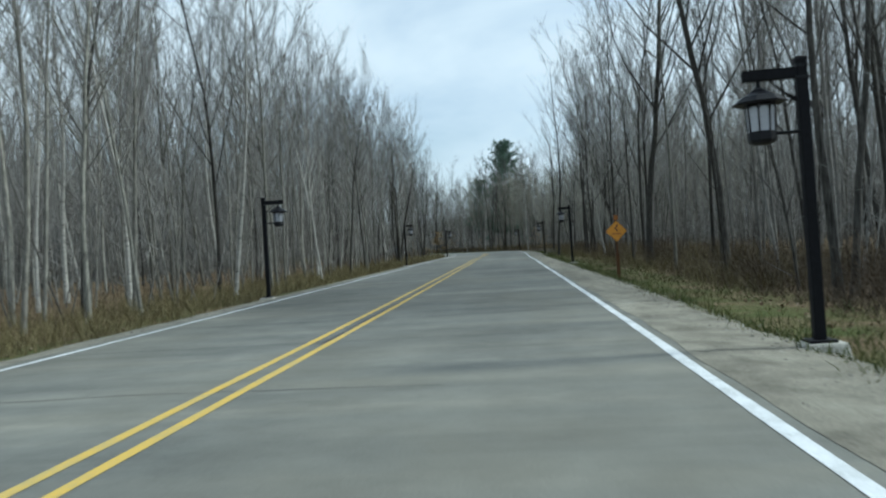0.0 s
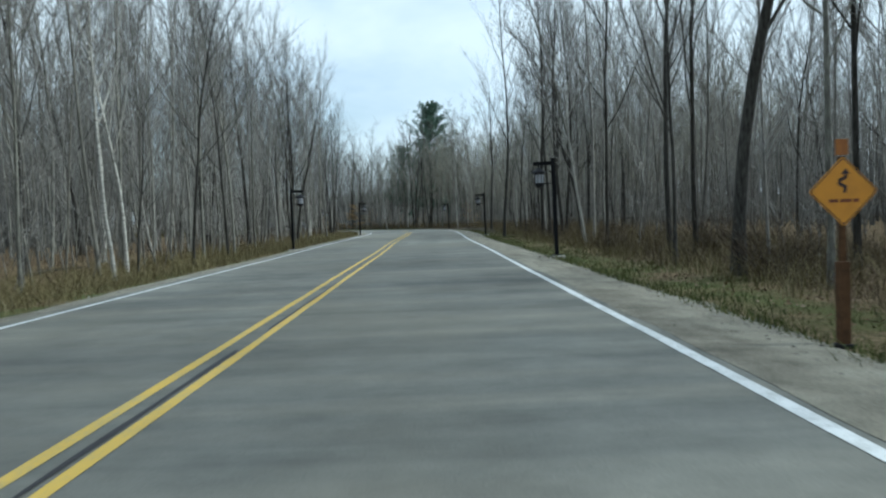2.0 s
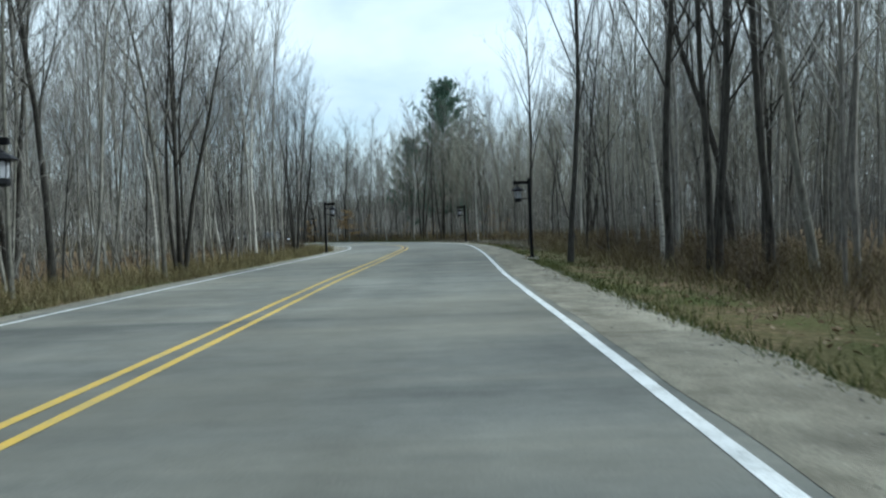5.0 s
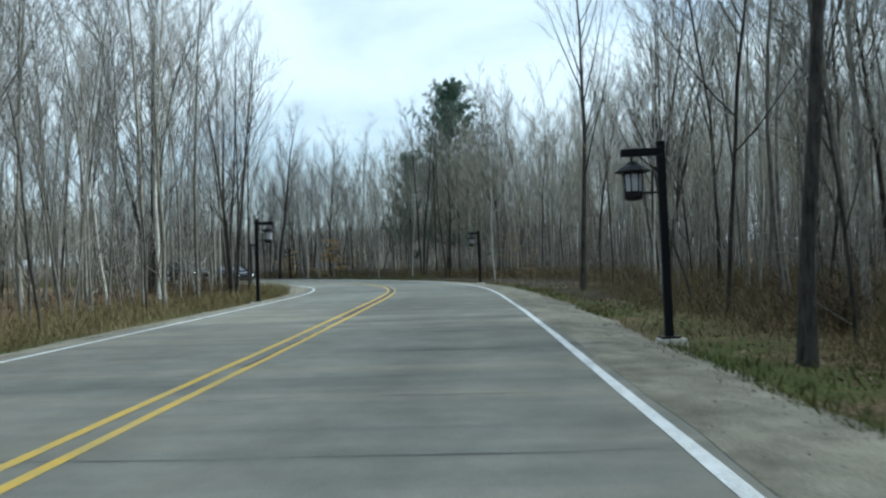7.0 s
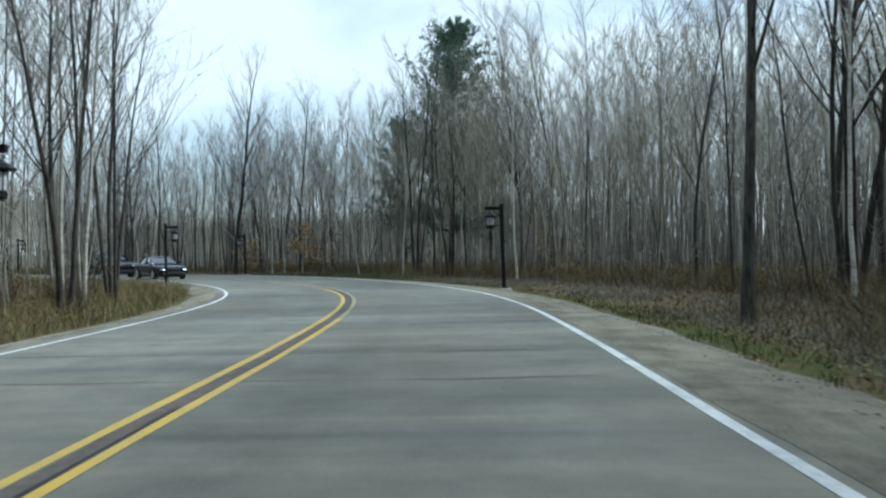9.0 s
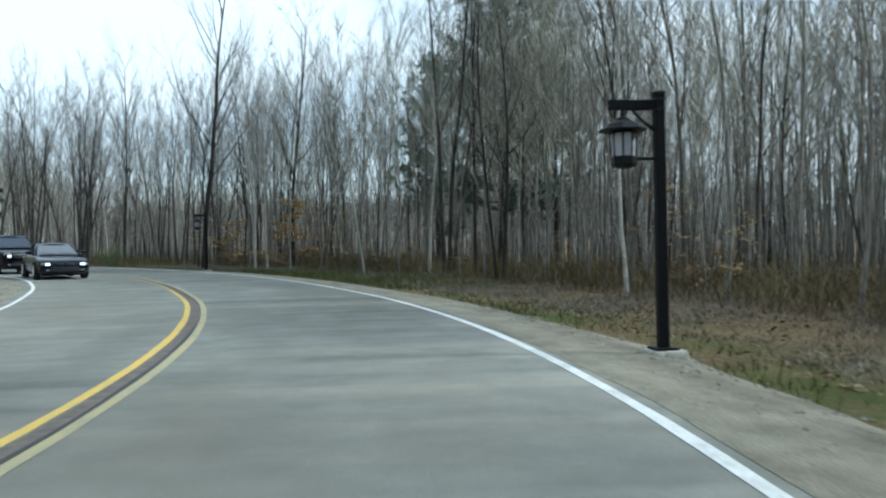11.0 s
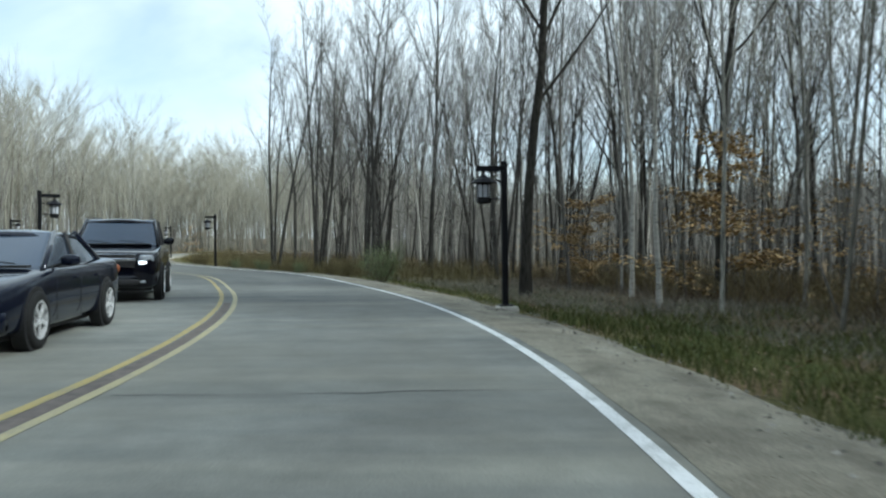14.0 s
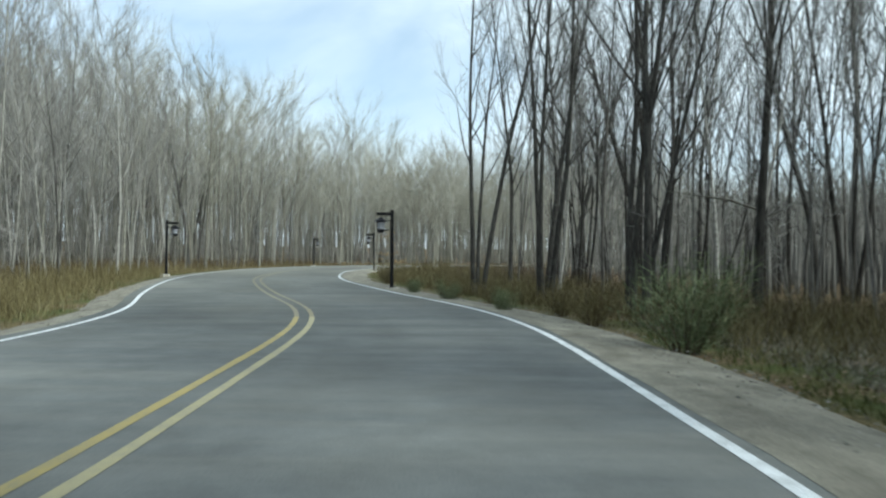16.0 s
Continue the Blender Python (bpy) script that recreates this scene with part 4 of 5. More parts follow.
def grow(rng, height, radius, stems=1, limbs=14, first=0.4, subs=5, twigs=9, spread=1.0, sides=8, lean=0.04, crook=0.036, thick=1.0):
    """One bare tree: wood (stems and limbs) and crown (branches and twigs) as two sets of triangles.
    The limbs leave the stem at narrow angles and sweep upwards into a fan of fine twigs."""
    wood, crown = Branches(), Branches()
    for st in range(stems):
        a = rng.uniform(0, 6.28) if stems == 1 else 6.28 * st / stems + rng.uniform(-0.5, 0.5)
        tilt = lean * rng.uniform(0.3, 1) if stems == 1 else rng.uniform(0.02, 0.13)
        h = height * (1 if st == 0 else rng.uniform(0.78, 1))
        r0 = radius * (1 if stems == 1 else rng.uniform(0.6, 0.9))
        foot = (0.14 * math.cos(a), 0.14 * math.sin(a), -0.25) if stems > 1 else (0, 0, -0.25)
        stem = bend(rng, foot, (math.cos(a) * tilt, math.sin(a) * tilt, 1), h * 0.9, 12, 0.02, crook)
        t = np.linspace(0, 1, 12)
        rad = r0 * (1 - t) ** 0.85 + 0.010
        rad[0] *= 1.4
        wood.limb(stem, rad, sides)
        for k in range(limbs):
            v = (k + rng.uniform(0, 1)) / limbs
            u = first + (0.98 - first) * v
            i = u * 11
            b = min(int(i), 10)
            p = stem[b] + (stem[b + 1] - stem[b]) * (i - b)
            way = aside(rng, stem[b + 1] - stem[b], rng.uniform(0.35, 0.8) * spread, rng.uniform(0, 6.28))
            length = h * (0.11 + 0.20 * (1 - v)) * rng.uniform(0.7, 1.25)
            rl = min(r0 * 0.42, 0.009 + 0.32 * np.interp(u, t, rad))
            ln = bend(rng, p, way, length, 6, 0.10, 0.07)
            wood.limb(ln, (rl * (1 - np.linspace(0, 1, 6)) ** 0.8 + 0.003) * thick, max(3, sides - 4))
            for s in range(subs):
                x = (0.22 + 0.76 * (s + rng.random()) / subs) * 5
                c = min(int(x), 4)
                q = ln[c] + (ln[c + 1] - ln[c]) * (x - c)
                way2 = aside(rng, ln[c + 1] - ln[c], rng.uniform(0.3, 0.75), rng.uniform(0, 6.28))
                l2 = length * rng.uniform(0.28, 0.55)
                br = bend(rng, q, way2, l2, 3, 0.14, 0.10)
                crown.limb(br, [0.0075 * thick, 0.005 * thick, 0.002], 3)
                for w in range(twigs):
                    x = rng.uniform(0.15, 1.0) * 2
                    e = min(int(x), 1)
                    o = br[e] + (br[e + 1] - br[e]) * (x - e)
                    way3 = aside(rng, br[e + 1] - br[e], rng.uniform(0.25, 0.8), rng.uniform(0, 6.28)) + np.array([0, 0, 0.22])
                    crown.twig(o, o + way3 / np.linalg.norm(way3) * rng.uniform(0.35, 1.05), 0.0055 * thick, rng.normal(0, 1, 3))
        # small dead twigs low on the stem
        for k in range(max(2, limbs // 4)):
            u = rng.uniform(0.12, first)
            b = int(u * 11)
            way = aside(rng, np.array([0, 0, 1.0]), rng.uniform(0.9, 1.5), rng.uniform(0, 6.28))
            crown.limb(bend(rng, stem[b], way, rng.uniform(0.5, 1.6), 3, 0.05, 0.15), [0.009, 0.006, 0.002], 3)
    return wood.arrays(), crown.arrays()


rng = np.random.default_rng(7)


def tree_mesh(name, arrays, material):
    return mesh_from(name, arrays[0], arrays[1], material)


def make_tree(kind, bark, **how):
    """A tree as one thing: a trunk with its limbs, and a crown of branches and twigs."""
    wood, crown = grow(rng, **how)
    thing = new(kind)
    for nm, arr, mat in (("trunk", wood, bark), ("crown", crown, TWIG)):
        me = tree_mesh(nm, arr, mat)
        if nm == "trunk":
            me.polygons.foreach_set("use_smooth", [True] * len(me.polygons))
        ob = new(nm, me)
        ob.parent = thing
    return thing


SLIM = [make_tree("slim_tree", BARK, height=h, radius=r, limbs=15, first=0.28, subs=5, twigs=9, sides=7) for h, r in ((15, 0.055), (17, 0.072), (14, 0.048), (18, 0.082))]
BIG = [make_tree("tall_tree", BARK, height=h, radius=r, limbs=17, first=0.3, subs=6, twigs=9, sides=9) for h, r in ((18, 0.115), (19.5, 0.15), (17, 0.10))]
CLUMP = [make_tree("clump_tree", BARK, height=h, radius=r, stems=n, limbs=10, first=0.3, subs=5, twigs=9, sides=7, crook=0.03) for h, r, n in ((16, 0.10, 3), (17, 0.11, 4), (15, 0.10, 2))]
PALE = [make_tree("pale_tree", BIRCH, height=h, radius=r, limbs=13, first=0.36, subs=5, twigs=9, sides=8, crook=0.038, lean=0.07) for h, r in ((15, 0.07), (16.5, 0.085), (14, 0.055))]
POLE = [make_tree("young_tree", BARK, height=h, radius=r, limbs=9, first=0.25, subs=4, twigs=8, sides=6, crook=0.045, lean=0.14) for h, r in ((7.5, 0.034), (10, 0.042), (6, 0.028))]
LIT_ASPEN = [make_tree("aspen_tree", BARK_LIGHT, height=h, radius=r, limbs=15, first=0.3, subs=5, twigs=9, sides=7, crook=0.038, lean=0.08) for h, r in ((15, 0.055), (17, 0.075), (14, 0.045), (16, 0.065))]
TEXT = {"aspen_tree": ("slender leafless aspen, grey bark paled as if sunlit", "tree", "bare trees beside the road"),
        "slim_tree": ("slender leafless grey-barked tree at the wood's edge", "tree", "bare trees beside the road"),
        "tall_tree": ("tall leafless hardwood with furrowed grey bark", "tree", "bare trees beside the road"),
        "clump_tree": ("leafless tree with several grey stems from one base", "tree", "bare trees beside the road"),
        "pale_tree": ("leafless tree with pale whitish bark", "tree", "bare trees beside the road"),
        "young_tree": ("thin leafless young tree under taller ones", "tree", "bare trees beside the road")}
taken = []
used = set()


def open_stand(x, y, share):
    """Whether a place falls into the lighter stand on the right of the straight, where this share of the trees is missing."""
    d, s = off_road(np.stack([np.atleast_1d(x), np.atleast_1d(y)], 1))
    return (d > 0) & (s > 64) & (s < 116) & ((7.31 * np.atleast_1d(x) + 3.17 * np.atleast_1d(y)) % 1.0 < share)


def plant(kinds, x, y, size=1.0, which=None, spin=None):
    """Sets one of the trees of a kind on the ground; the first of each is moved, the rest are copies."""
    k = int(rng.integers(len(kinds))) if which is None else which
    src = kinds[k]
    z = float(ground_z(np.array([x]), np.array([y]))[0])
    m = Matrix.Translation((x, y, z)) @ Matrix.Rotation(rng.uniform(0, 6.28) if spin is None else spin, 4, "Z") @ Matrix.Rotation(rng.normal(0, 0.02), 4, "X") 
    taken.append((x, y))
    if which is None and open_stand(x, y, 0.33)[0]:
        return None
    if src.name in used:
        ob = copy_thing(src, m)
    else:
        used.add(src.name)
        src.matrix_basis = m
        label, cat, grp = TEXT[src.name.split(".")[0]]
        ob = tagged(src, label, cat, grp)
    ob.scale = (size, size, size)
    return ob


# trees that stand out, each at its place
plant(SLIM, 10.5, 71.2, 1.1, 3)
plant(BIG, 12.9, 93.5, 0.95, 0)
plant(CLUMP, -2.6, 101.0, 0.85, 1)
plant(CLUMP, -4.6, 110.1, 0.95, 0)
plant(PALE, -13.4, 31.0, 1.0, 1)
plant(PALE, -9.2, 26.6, 0.95, 0)
plant(PALE, -5.4, 41.2, 0.9, 2)
plant(PALE, 12.3, 118.6, 0.9, 2)
plant(PALE, 6.6, 134.4, 0.95, 0)
plant(PALE, 3.6, 134.4, 0.9, 2)
plant(BIG, -6.8, 143.7, 1.0, 1)
plant(BIG, -1.7, 144.2, 0.95, 0)
plant(BIG, 18.5, 100.2, 1.0, 2)
plant(BIG, 9.4, 34.2, 0.9, 1)
plant(SLIM, 9.6, 38.2, 0.95, 2)
plant(BIG, -18.1, 153.4, 0.95, 2)
plant(CLUMP, -18.9, 154.2, 0.95, 0)
plant(CLUMP, -23.7, 156.9, 1.0, 1)
plant(CLUMP, -27.4, 157.8, 1.0, 0)
plant(BIG, -16.6, 156.0, 1.0, 0)
plant(SLIM, -7.6, 155.8, 1.0, 1)
plant(PALE, -2.0, 147.0, 0.9, 0)
plant(SLIM, 13.2, 80.0, 0.9, 0)
plant(SLIM, 13.7, 63.4, 1.0, 2)
plant(SLIM, 8.6, 129.5, 0.95, 1)
plant(SLIM, 10.8, 132.4, 0.9, 3)
plant(CLUMP, 9.4, 126.0, 0.85, 2)
plant(CLUMP, -9.6, 74.0, 1.05, 1)
plant(PALE, -11.5, 68.0, 1.0, 1)


def tree_line(s, d):
    """How far from the middle of the road the trees begin, on the side of d."""
    right = np.interp(s, [0, 118, 128, 160, 170, 200, 212, 300], [8.8, 8.8, 11.5, 11.5, 9.2, 9.2, 17, 17])
    left = np.interp(s, [0, 150, 158, 196, 204, 300], [6.9, 6.9, 24, 24, 8.5, 8.5])
    return np.where(d > 0, right, left)


def in_clearing(s, d):
    """The stretch on the outside of the far bend where no tall trees stand behind the first rows."""
    return (d > np.interp(s, [150, 162, 178, 205, 222, 300], [60, 34, 26, 22, 26, 30])) & (d < 85) & (s > 150) & (s < 300)


def scatter(count, s_range, near, far, gap, side=None, bias=1.6, tries=40000, thin=0.55):
    """Random places off the road, nearer the edge more often, a gap apart."""
    made, cells = [], {}
    for x, y in taken:
        cells.setdefault((int(x // gap), int(y // gap)), []).append((x, y))
    n = 0
    while len(made) < count and n < tries:
        batch = 2000
        s = rng.uniform(*s_range, batch)
        sd = np.where(rng.random(batch) < 0.5, -1, 1) if side is None else np.full(batch, side)
        u = rng.random(batch) ** bias
        lo = np.where(sd > 0, near[1], near[0])
        p = at_road(s, sd * (lo + (far - lo) * u))
        d, sa = off_road(p)
        line = tree_line(sa, d)
        for (x, y), dd, q, edge, se in zip(p, d, sd, line, sa):
            if dd < 0 and -dd < near[0] or dd > 0 and dd < near[1] or abs(dd) < edge or se < 33 + 1.3 * abs(dd):
                continue
            if in_clearing(se, dd) or dd > 0 and 66 < se < 104 and dd > 11 and rng.random() < 0.35:
                continue
            if dd > 0 and 179 < se < 205 and rng.random() < (0.95 if dd > 27 else thin if dd > 12 else 0.0):
                continue
            c = (int(x // gap), int(y // gap))
            if any((x - a) ** 2 + (y - b) ** 2 < gap * gap for i in (-1, 0, 1) for j in (-1, 0, 1) for a, b in cells.get((c[0] + i, c[1] + j), ())):
                continue
            cells.setdefault(c, []).append((x, y))
            made.append((x, y))
            if len(made) >= count:
                break
        n += batch
    return made


for x, y in scatter(250, (32, 262), (6.9, 8.8), 22, 1.5, bias=1.9) + scatter(20, (104, 138), (6.9, 11.5), 32, 1.6, side=1, bias=1.0) + scatter(45, (146, 178), (6.9, 13), 40, 1.4, side=1, bias=1.0) + scatter(44, (178, 214), (6.9, 9.8), 24, 1.5, side=1, bias=1.2, thin=0.0) + scatter(24, (172, 190), (6.9, 10.5), 22, 1.3, side=1, bias=1.0, thin=0.0):
    r = rng.random()
    d, s = off_road([(x, y)])
    pale = 0.26 if d[0] < 0 else 0.12 if s[0] < 116 else 0.2
    low = 0.84 if d[0] > 0 and 114 < s[0] < 202 else 1.0
    # most left-hand trees take the bark paled as if the sun lit it
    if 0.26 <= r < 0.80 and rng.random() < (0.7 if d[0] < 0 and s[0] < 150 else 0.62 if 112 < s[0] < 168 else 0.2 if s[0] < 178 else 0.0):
        plant(LIT_ASPEN, x, y, rng.uniform(0.8, 1.12))
    elif r < pale:
        plant(PALE, x, y, low * rng.uniform(0.8, 1.15))
    elif r < 0.58:
        plant(SLIM, x, y, low * rng.uniform(0.8, 1.12))
    elif r < 0.72:
        plant(BIG, x, y, low * rng.uniform(0.8, 1.05))
    elif r < 0.80:
        plant(CLUMP, x, y, rng.uniform(0.8, 1.1))
    else:
        plant(POLE, x, y, rng.uniform(0.7, 1.2))


def woods(name, kinds, places, label, sizes, bark=None, fine=None):
    """Many trees of a few kinds as one mesh for wood and one for twigs."""
    top = None
    sort = rng.integers(len(kinds), size=len(places))
    spin, size, tone = rng.uniform(0, 6.28, len(places)), rng.uniform(*sizes, len(places)), rng.random(len(places))
    xy = np.array(places)
    kept = ~open_stand(xy[:, 0], xy[:, 1], 0.35 if name == "woods" else 0.0)
    sort, spin, size, tone, xy = sort[kept], spin[kept], size[kept], tone[kept], xy[kept]
    away, along = off_road(xy)
    size = size * np.where(away > 0, np.interp(along, [110, 118, 200, 212, 300], [1.0, 0.86, 0.86, 0.66, 0.66]), 1.0)
    z = ground_z(xy[:, 0], xy[:, 1])
    for layer, mat in ((0, bark or BARK_HAZY), (1, fine or TWIG_HAZY)):
        V, F, T, n = [], [], [], 0
        for k, kind in enumerate(kinds):
            v, f = kind[layer]
            who = np.where(sort == k)[0]
            if not len(who):
                continue
            c, s = np.cos(spin[who]), np.sin(spin[who])
            x = (v[None, :, 0] * c[:, None] - v[None, :, 1] * s[:, None]) * size[who, None] + xy[who, 0, None]
            y = (v[None, :, 0] * s[:, None] + v[None, :, 1] * c[:, None]) * size[who, None] + xy[who, 1, None]
            h = v[None, :, 2] * size[who, None] + z[who, None]
            V.append(np.stack([x, y, h], -1).reshape(-1, 3))
            F.append((f[None] + n + (np.arange(len(who)) * len(v))[:, None, None]).reshape(-1, 3))
            T.append(np.repeat(tone[who], len(v)))
            n += len(who) * len(v)
        ob = new(name if layer == 0 else "twigs", mesh_from(name, np.concatenate(V), np.concatenate(F), mat, tone=np.concatenate(T)))
        if layer == 0:
            top = tagged(ob, label, "woods", kind="stuff")
        else:
            ob.parent = top
            tagged(ob, kind="stuff")


def grow_lean(rng, height, radius, limbs, first, twigs, thick, sides=4, reach=1.0):
    """A simpler bare tree for the depth of the woods: stem, sweeping limbs and many fine twigs; reach widens the crown."""
    wood, crown = Branches(), Branches()
    a = rng.uniform(0, 6.28)
    stem = bend(rng, (0, 0, -0.2), (0.07 * math.cos(a), 0.07 * math.sin(a), 1), height * 0.86, 7, 0.01, 0.045)
    wood.limb(stem, radius * (1 - np.linspace(0, 1, 7)) ** 0.9 + 0.010, sides)
    for k in range(limbs):
        v = (k + rng.uniform(0, 1)) / limbs
        u = first + (0.99 - first) * v
        i = u * 6
        b = min(int(i), 5)
        p = stem[b] + (stem[b + 1] - stem[b]) * (i - b)
        way = aside(rng, stem[b + 1] - stem[b], rng.uniform(0.3, 0.8) * (0.5 + 0.5 * reach), rng.uniform(0, 6.28))
        length = height * (0.13 + 0.19 * (1 - v)) * rng.uniform(0.75, 1.2) * reach
        ln = bend(rng, p, way, length, 4, 0.11, 0.08)
        crown.limb(ln[[0, 2, 3]] if sides < 5 else ln, np.array([0.016, 0.008, 0.003] if sides < 5 else [0.018, 0.012, 0.007, 0.002]) * thick, 3)
        for w in range(twigs):
            x = rng.uniform(0.15, 1.0) ** 0.8 * 3
            e = min(int(x), 2)
            o = ln[e] + (ln[e + 1] - ln[e]) * (x - e)
            way3 = aside(rng, ln[e + 1] - ln[e], rng.uniform(0.25, 0.9), rng.uniform(0, 6.28)) + np.array([0, 0, 0.25])
            crown.twig(o, o + way3 / np.linalg.norm(way3) * rng.uniform(0.5, 1.9) * (0.6 + 0.4 * reach), 0.0058 * thick, rng.normal(0, 1, 3))
    return wood.arrays(), crown.arrays()


MID_KINDS = [grow_lean(rng, h, r, 15, f, 29, 1.3, 4, 1.05) for h, r, f in ((16, 0.042, 0.24), (17, 0.058, 0.28), (14, 0.036, 0.22), (16, 0.05, 0.3), (18, 0.07, 0.28), (11, 0.03, 0.18), (15, 0.04, 0.22), (13, 0.034, 0.2))]
PUFF_KINDS = [grow_lean(rng, h, r, 17, f, 32, 1.5, 4, 1.6) for h, r, f in ((16, 0.08, 0.26), (18, 0.10, 0.3), (14.5, 0.06, 0.24), (17, 0.09, 0.3))]
FAR_KINDS = [grow_lean(rng, h, r, 10, f, 16, 1.5, 3, 1.15) for h, r, f in ((16, 0.06, 0.3), (17, 0.08, 0.3), (14, 0.05, 0.3), (18, 0.08, 0.3), (12, 0.045, 0.22), (15, 0.05, 0.2))]
mid_places = scatter(760, (34, 235), (8.0, 9.5), 30, 1.25, bias=1.25, tries=200000)
mid_side = off_road(mid_places)[0] > 0
mid_outer = mid_side & (np.abs(off_road(mid_places)[1] - 142) < 30)
# bark darker on the right and paler on the left paints the sun's side
woods("woods", MID_KINDS, [p for p, r, o in zip(mid_places, mid_side, mid_outer) if r and not o], "dense leafless woods of dark grey stems", (0.8, 1.15))
# outside the bend the lit colours lift stems that stand in shade
woods("woods", MID_KINDS, [p for p, o in zip(mid_places, mid_outer) if o], "leafless woods outside the bend, grey stems lightened as if lit", (0.75, 1.05), BARK_SUNNY, TWIG_PALE)
woods("woods", MID_KINDS, [p for p, r in zip(mid_places, mid_side) if not r], "dense leafless woods of grey stems, sunlight painted into the bark", (0.8, 1.15), BARK_SUNNY)
taken += mid_places
outer_places = scatter(125, (108, 152), (8, 12), 42, 1.3, side=1, bias=1.0, tries=100000)
outer_places += scatter(26, (98, 124), (8, 10.5), 24, 1.6, side=1, bias=1.0, tries=100000)
taken += outer_places
dense_places = scatter(65, (144, 180), (8, 12.5), 36, 1.2, side=1, bias=1.0, tries=100000)
taken += dense_places
woods("woods", MID_KINDS, dense_places, "close-set grey trees on the outside of the bend", (0.95, 1.3), BARK_SUNNY)
outer_places += [(8.0 + 0.62 * k + 0.7 * math.sin(5.0 * k), 125.0 + 9.5 * (0.5 + 0.5 * math.sin(2.3 * k + 1))) for k in range(10)]
# pale twigs put a light haze into the crown colour
woods("woods", PUFF_KINDS, outer_places, "leafless grey woods on the outside of the bend", (0.72, 0.96), BARK_SUNNY, TWIG_PALE)
bend_places = scatter(720, (192, 360), (8.5, 17), 50, 1.3, side=-1, bias=1.0, tries=200000) + scatter(150, (212, 350), (8.5, 17), 50, 1.3, side=1, bias=1.0, tries=200000)
# sunlight on these woods comes from their paler bark and twig colours
woods("woods", PUFF_KINDS, bend_places, "dense leafless woods beyond the bend, colours paled as if sunlit", (0.85, 1.25), BARK_PALE, TWIG_PALE)
taken += bend_places
far_places = scatter(800, (40, 305), (24, 24), 95, 1.6, bias=1.15, tries=300000)
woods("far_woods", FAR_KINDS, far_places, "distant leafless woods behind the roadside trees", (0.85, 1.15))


def sapling(rng):
    """A thin leafless understorey stem with a few twigs."""
    wood, crown = Branches(), Branches()
    h = rng.uniform(2.5, 6.5)
    a = rng.uniform(0, 6.28)
    st = bend(rng, (0, 0, -0.1), (0.25 * math.cos(a), 0.25 * math.sin(a), 1), h, 4, 0.0, 0.10)
    wood.limb(st, [0.028, 0.022, 0.014, 0.004], 3)
    for k in range(18):
        u = rng.uniform(0.2, 1.0) * 3
        e = min(int(u), 2)
        o = st[e] + (st[e + 1] - st[e]) * (u - e)
        way = aside(rng, np.array([0, 0, 1.0]), rng.uniform(0.4, 1.2), rng.uniform(0, 6.28))
        crown.twig(o, o + way * rng.uniform(0.4, 1.5), 0.011, rng.normal(0, 1, 3))
    return wood.arrays(), crown.arrays()


THICKET = [sapling(rng) for _ in range(10)]
woods("thicket", THICKET, scatter(3600, (28, 300), (8.0, 11.5), 50, 0.6, bias=1.3, tries=400000), "thicket of thin leafless saplings under the trees", (0.8, 1.3))


def stems(count):
    """Distant close-set stems, each a thin tapered shaft, as one object."""
    p = np.concatenate([at_road(rng.uniform(20, 305, count), np.where(rng.random(count) < 0.5, -1, 1) * rng.uniform(30, 130, count))])
    d, sa = off_road(p)
    keep = (np.abs(d) > np.maximum(26, tree_line(sa, d) + 6)) & (sa > 33 + np.abs(d))
    keep &= (d > 0) | (sa < 190) | (rng.random(len(p)) < 0.45)
    p = p[keep]
    n = len(p)
    h, r = rng.uniform(7, 15.5, n), rng.uniform(0.035, 0.075, n)
    h = np.where(in_clearing(sa[keep], d[keep]), 0.55 * h, h)
    a = rng.uniform(0, 6.28, n)
    z = ground_z(p[:, 0], p[:, 1]) - 0.1
    tilt = rng.normal(0, 0.04, (n, 2)) * h[:, None]
    base = np.stack([np.c_[p[:, 0] + r * np.cos(a + k), p[:, 1] + r * np.sin(a + k), z] for k in (0, 2.1, 4.2)], 1)
    tip = np.c_[p + tilt, z + h][:, None]
    f = np.array([[0, 1, 3], [1, 2, 3], [2, 0, 3]])[None] + 4 * np.arange(n)[:, None, None]
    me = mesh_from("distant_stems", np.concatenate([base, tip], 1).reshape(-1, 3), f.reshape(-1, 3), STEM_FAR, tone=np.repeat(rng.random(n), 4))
    tagged(new("distant_stems", me), "close-set grey stems deep in the leafless woods", "woods", kind="stuff")


stems(26000)


